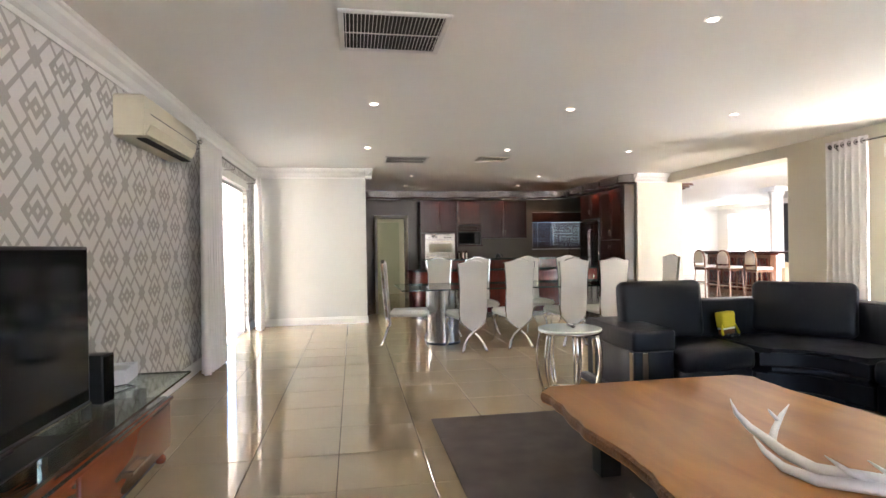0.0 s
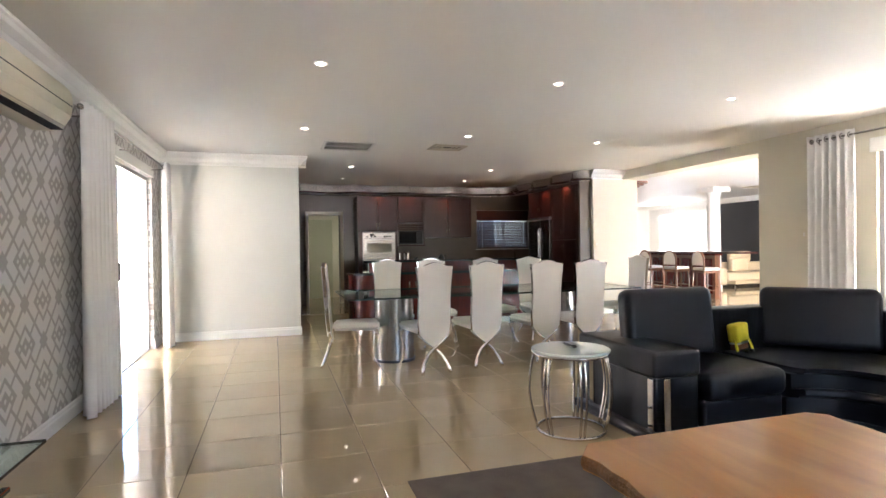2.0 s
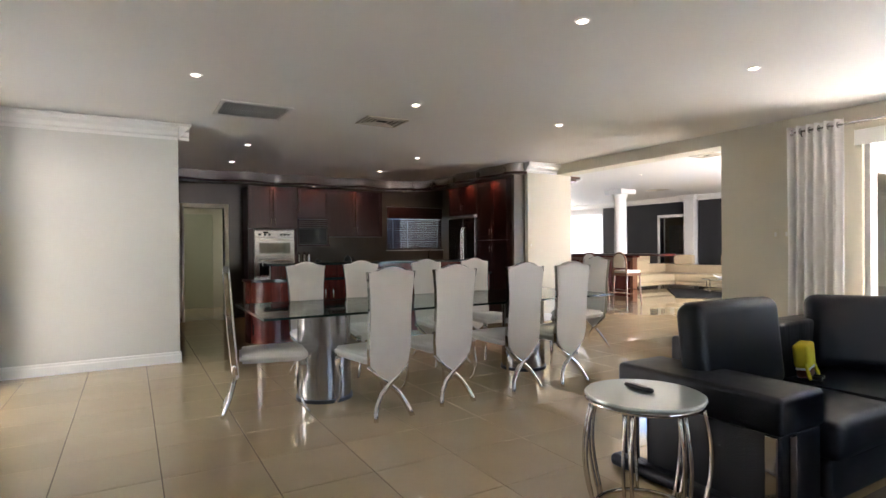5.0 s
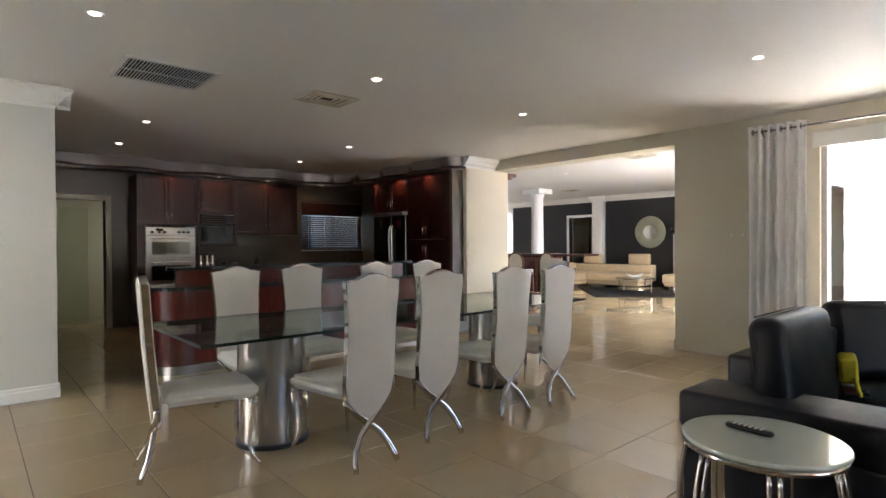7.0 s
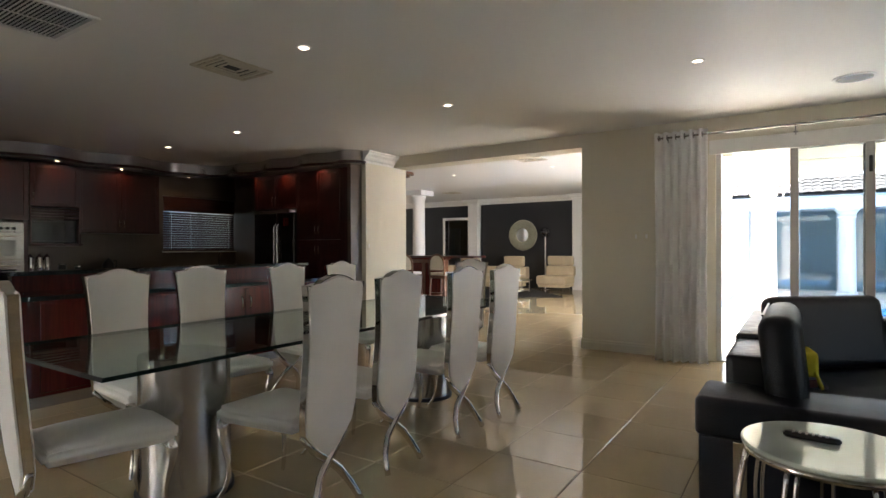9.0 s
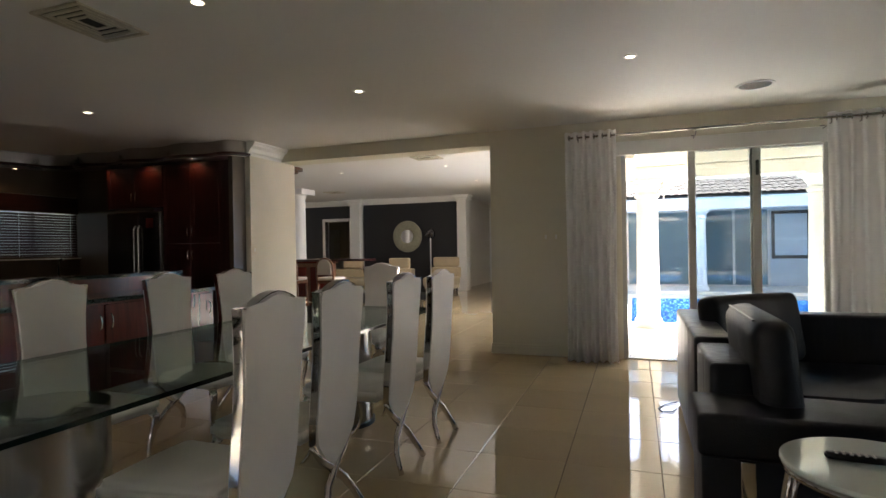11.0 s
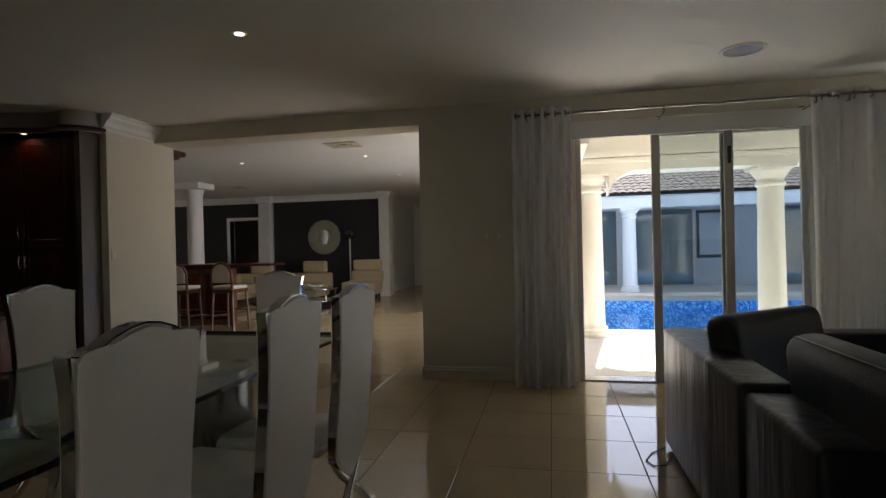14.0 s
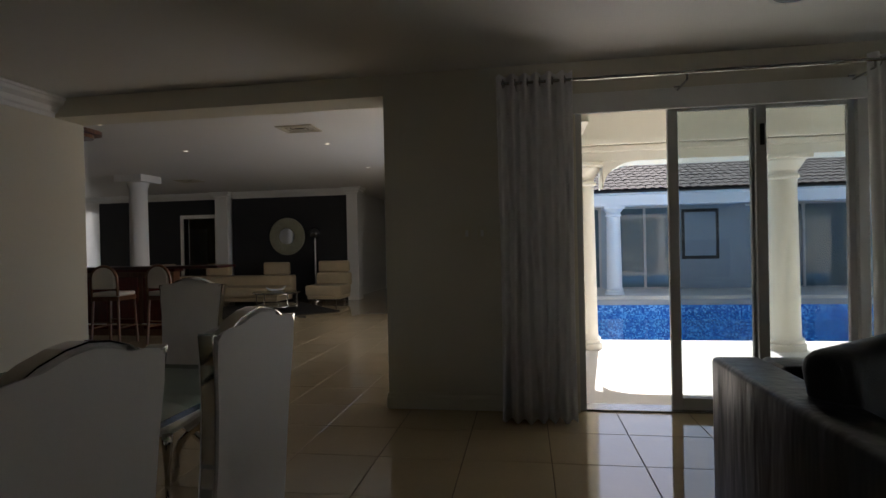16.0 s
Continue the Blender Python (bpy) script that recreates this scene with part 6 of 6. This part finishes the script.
part("soffit", cbox(WXC + 0.15, WXW, -16, 6.9, 2.46 - G, 2.50 - G), M_STUCCOWHITE, wing)
for y in (4.52, 1.2, -2.2, -5.6, -9.0):
    p = smooth(part("column", lathe(bmesh.new(), [(r * 0.98, 0.081 + z * (2.165 - G) / 2.25) for r, z in COLUMN], 24, (WXC, y)), M_STUCCOWHITE, wing))
    crisp(p)
    part("column_block", cbox(WXC - 0.24, WXC + 0.24, y - 0.24, y + 0.24, 2.12 - G, 2.1795 - G), M_STUCCOWHITE, wing)
for y0, y1 in ((4.65, 6.3), (2.6, 4.3), (-1.6, 0.6), (-4.5, -2.5), (-8, -5.5)):
    wdw = part("window", cbox(WXW - 0.02, WXW - 0.001, y0, y1, 0.12, 2.25), M_WINGGLASS, wing, "dark reflecting window")
    bm = bmesh.new()
    for q in ((y0 - 0.06, y0, 0.06, 2.31), (y1, y1 + 0.06, 0.06, 2.31), (y0, y1, 2.25, 2.31), (y0, y1, 0.06, 0.12), ((y0 + y1) / 2 - 0.03, (y0 + y1) / 2 + 0.03, 0.12, 2.25)):
        box(bm, WXW - 0.05, WXW - 0.001, *q)
    part("window_frame", bm, M_ALU, wdw)
pic = part("framed_panel", cbox(WXW - 0.03, WXW - 0.001, 1.56, 2.5, 0.86, 2.2), M_BLACK, wing, "dark framed picture on the veranda")
part("picture_sheet", cbox(WXW - 0.034, WXW - 0.031, 1.64, 2.42, 0.95, 2.11), M_STUCCOSHADE, pic)
# roof: courses of rounded tiles
RX0, RZ0, RX1, RZ1 = WXC - 0.45, 2.53 - G, WXC + 4.2, 4.11 - G
slope = math.atan2(RZ1 - RZ0, RX1 - RX0)
part("roof_deck", cbox(0, (RX1 - RX0) / math.cos(slope), -16, 7.2, -0.06, -0.02, m=Matrix.Translation((RX0, 0, RZ0)) @ Euler((0, -slope, 0)).to_matrix().to_4x4()), M_DARK, wing)
length = (RX1 - RX0) / math.cos(slope)
me = bpy.data.meshes.new("roof_tile")
tv, tf = [], []
for k in range(7):
    u = k / 6
    h = 0.032 * math.sin(math.pi * u) ** 0.8
    tv += [(0, 0.2 * u, h + 0.018), (0.37, 0.2 * u, h), (0, 0.2 * u, h)]
for k in range(6):
    a, b = 3 * k, 3 * (k + 1)
    tf += [(a, a + 1, b + 1, b), (a + 2, a, b, b + 2)]
me.from_pydata(tv, [], tf)
me.materials.append(M_ROOF)
rows_v, rows_f = [], []
turn = Matrix.Translation((RX0, 0, RZ0)) @ Euler((0, -slope, 0)).to_matrix().to_4x4()
for c in range(int(length / 0.33)):
    for r in range(99):
        y = -12.6 + r * 0.2
        m = turn @ Matrix.Translation((c * 0.33, y, random.uniform(-0.004, 0.004)))
        if -1.0 < y < 6.2 and c < 8:
            o = new("roof_tile", me)
            o.parent = wing
            o.matrix_local = m
        else:
            n = len(rows_v)
            rows_v += [tuple(m @ Vector(v)) for v in tv]
            rows_f += [tuple(k + n for k in f) for f in tf]
far_me = bpy.data.meshes.new("roof_tiles_rest")
far_me.from_pydata(rows_v, [], rows_f)
far_me.materials.append(M_ROOF)
o = tagged(new("roof_tiles_rest", far_me), kind="stuff")
o.parent = wing

# garden side: unseen soffit added to cut skylight; boundary wall seen through west door
structure("added_soffit_west", cbox(-4.4, WEST - 0.22, 4.0, 13.0, 2.72, 2.84), M_STUCCO, "unseen soffit added to cut skylight at the garden door")
structure("garden_wall", cbox(-5.8, -5.6, -30, 40, G, 2.7), M_GARDENWALL, "cream garden wall in the sun")
# backdrop added to block sky and darken the kitchen window
structure("backdrop_wall", cbox(3.2, 6.6, 17.2, 17.4, G, 3.2), M_STUCCOSHADE, "grey backdrop wall added outside the kitchen window")

# ---- floor tiles ----
PITCH, GAP = 0.53, 0.004
X0, Y0 = 0.25, 6.505
rooms = [(WEST - 0.05, EAST + 0.10, SOUTH, 14.80), (EAST + 0.10, LE, 7.1, 21.5), (LE, 19.4, 7.1, 11.15), (LE, 18.8, 14.28, 18.26), (0.6, 2.8, 14.80, 16.35)]
bm = bmesh.new()
for x0, x1, y0, y1 in rooms:
    box(bm, x0, x1, y0, y1, -0.05, -0.0035)
floor = structure("floor", bm, M_GROUT, "glossy cream porcelain tile floor with thin dark joints")
EDGE = 0.0025


def tile_rows(w, d):
    a, b = w / 2, d / 2
    verts = [(sx * a, sy * b, -0.012) for sx, sy in ((-1, -1), (1, -1), (1, 1), (-1, 1))]
    verts += [(sx * a, sy * b, -EDGE) for sx, sy in ((-1, -1), (1, -1), (1, 1), (-1, 1))]
    verts += [(sx * (a - EDGE), sy * (b - EDGE), 0.0) for sx, sy in ((-1, -1), (1, -1), (1, 1), (-1, 1))]
    faces = [(0, 1, 5, 4), (1, 2, 6, 5), (2, 3, 7, 6), (3, 0, 4, 7), (4, 5, 9, 8), (5, 6, 10, 9), (6, 7, 11, 10), (7, 4, 8, 11), (8, 9, 10, 11)]
    return verts, faces


whole = None
rest_v, rest_f = [], []
for rx0, rx1, ry0, ry1 in rooms:
    for i in range(math.floor((rx0 - X0) / PITCH), math.ceil((rx1 - X0) / PITCH)):
        for j in range(math.floor((ry0 - Y0) / PITCH), math.ceil((ry1 - Y0) / PITCH)):
            tx0, tx1 = max(rx0, X0 + i * PITCH + GAP / 2), min(rx1, X0 + (i + 1) * PITCH - GAP / 2)
            ty0, ty1 = max(ry0, Y0 + j * PITCH + GAP / 2), min(ry1, Y0 + (j + 1) * PITCH - GAP / 2)
            if tx1 - tx0 < 0.02 or ty1 - ty0 < 0.02:
                continue
            v, f = tile_rows(tx1 - tx0, ty1 - ty0)
            cx, cy = (tx0 + tx1) / 2, (ty0 + ty1) / 2
            if cx < 6.6 and 2.9 < cy < 11.2:
                full = abs(tx1 - tx0 - PITCH + GAP) < 1e-6 and abs(ty1 - ty0 - PITCH + GAP) < 1e-6
                if full and whole:
                    me = whole
                else:
                    me = bpy.data.meshes.new("tile")
                    me.from_pydata(v, [], f)
                    me.materials.append(M_TILE)
                    if full:
                        whole = me
                ob = new("tile", me)
                ob.parent = floor
                ob.location = (cx, cy, random.uniform(-0.0004, 0.0004))
            else:
                n = len(rest_v)
                rest_v += [(a + cx, b + cy, c) for a, b, c in v]
                rest_f += [tuple(k + n for k in q) for q in f]
me = bpy.data.meshes.new("far_tiles")
me.from_pydata(rest_v, [], rest_f)
me.materials.append(M_TILE)
ob = tagged(new("far_tiles", me), kind="stuff")
ob.parent = floor
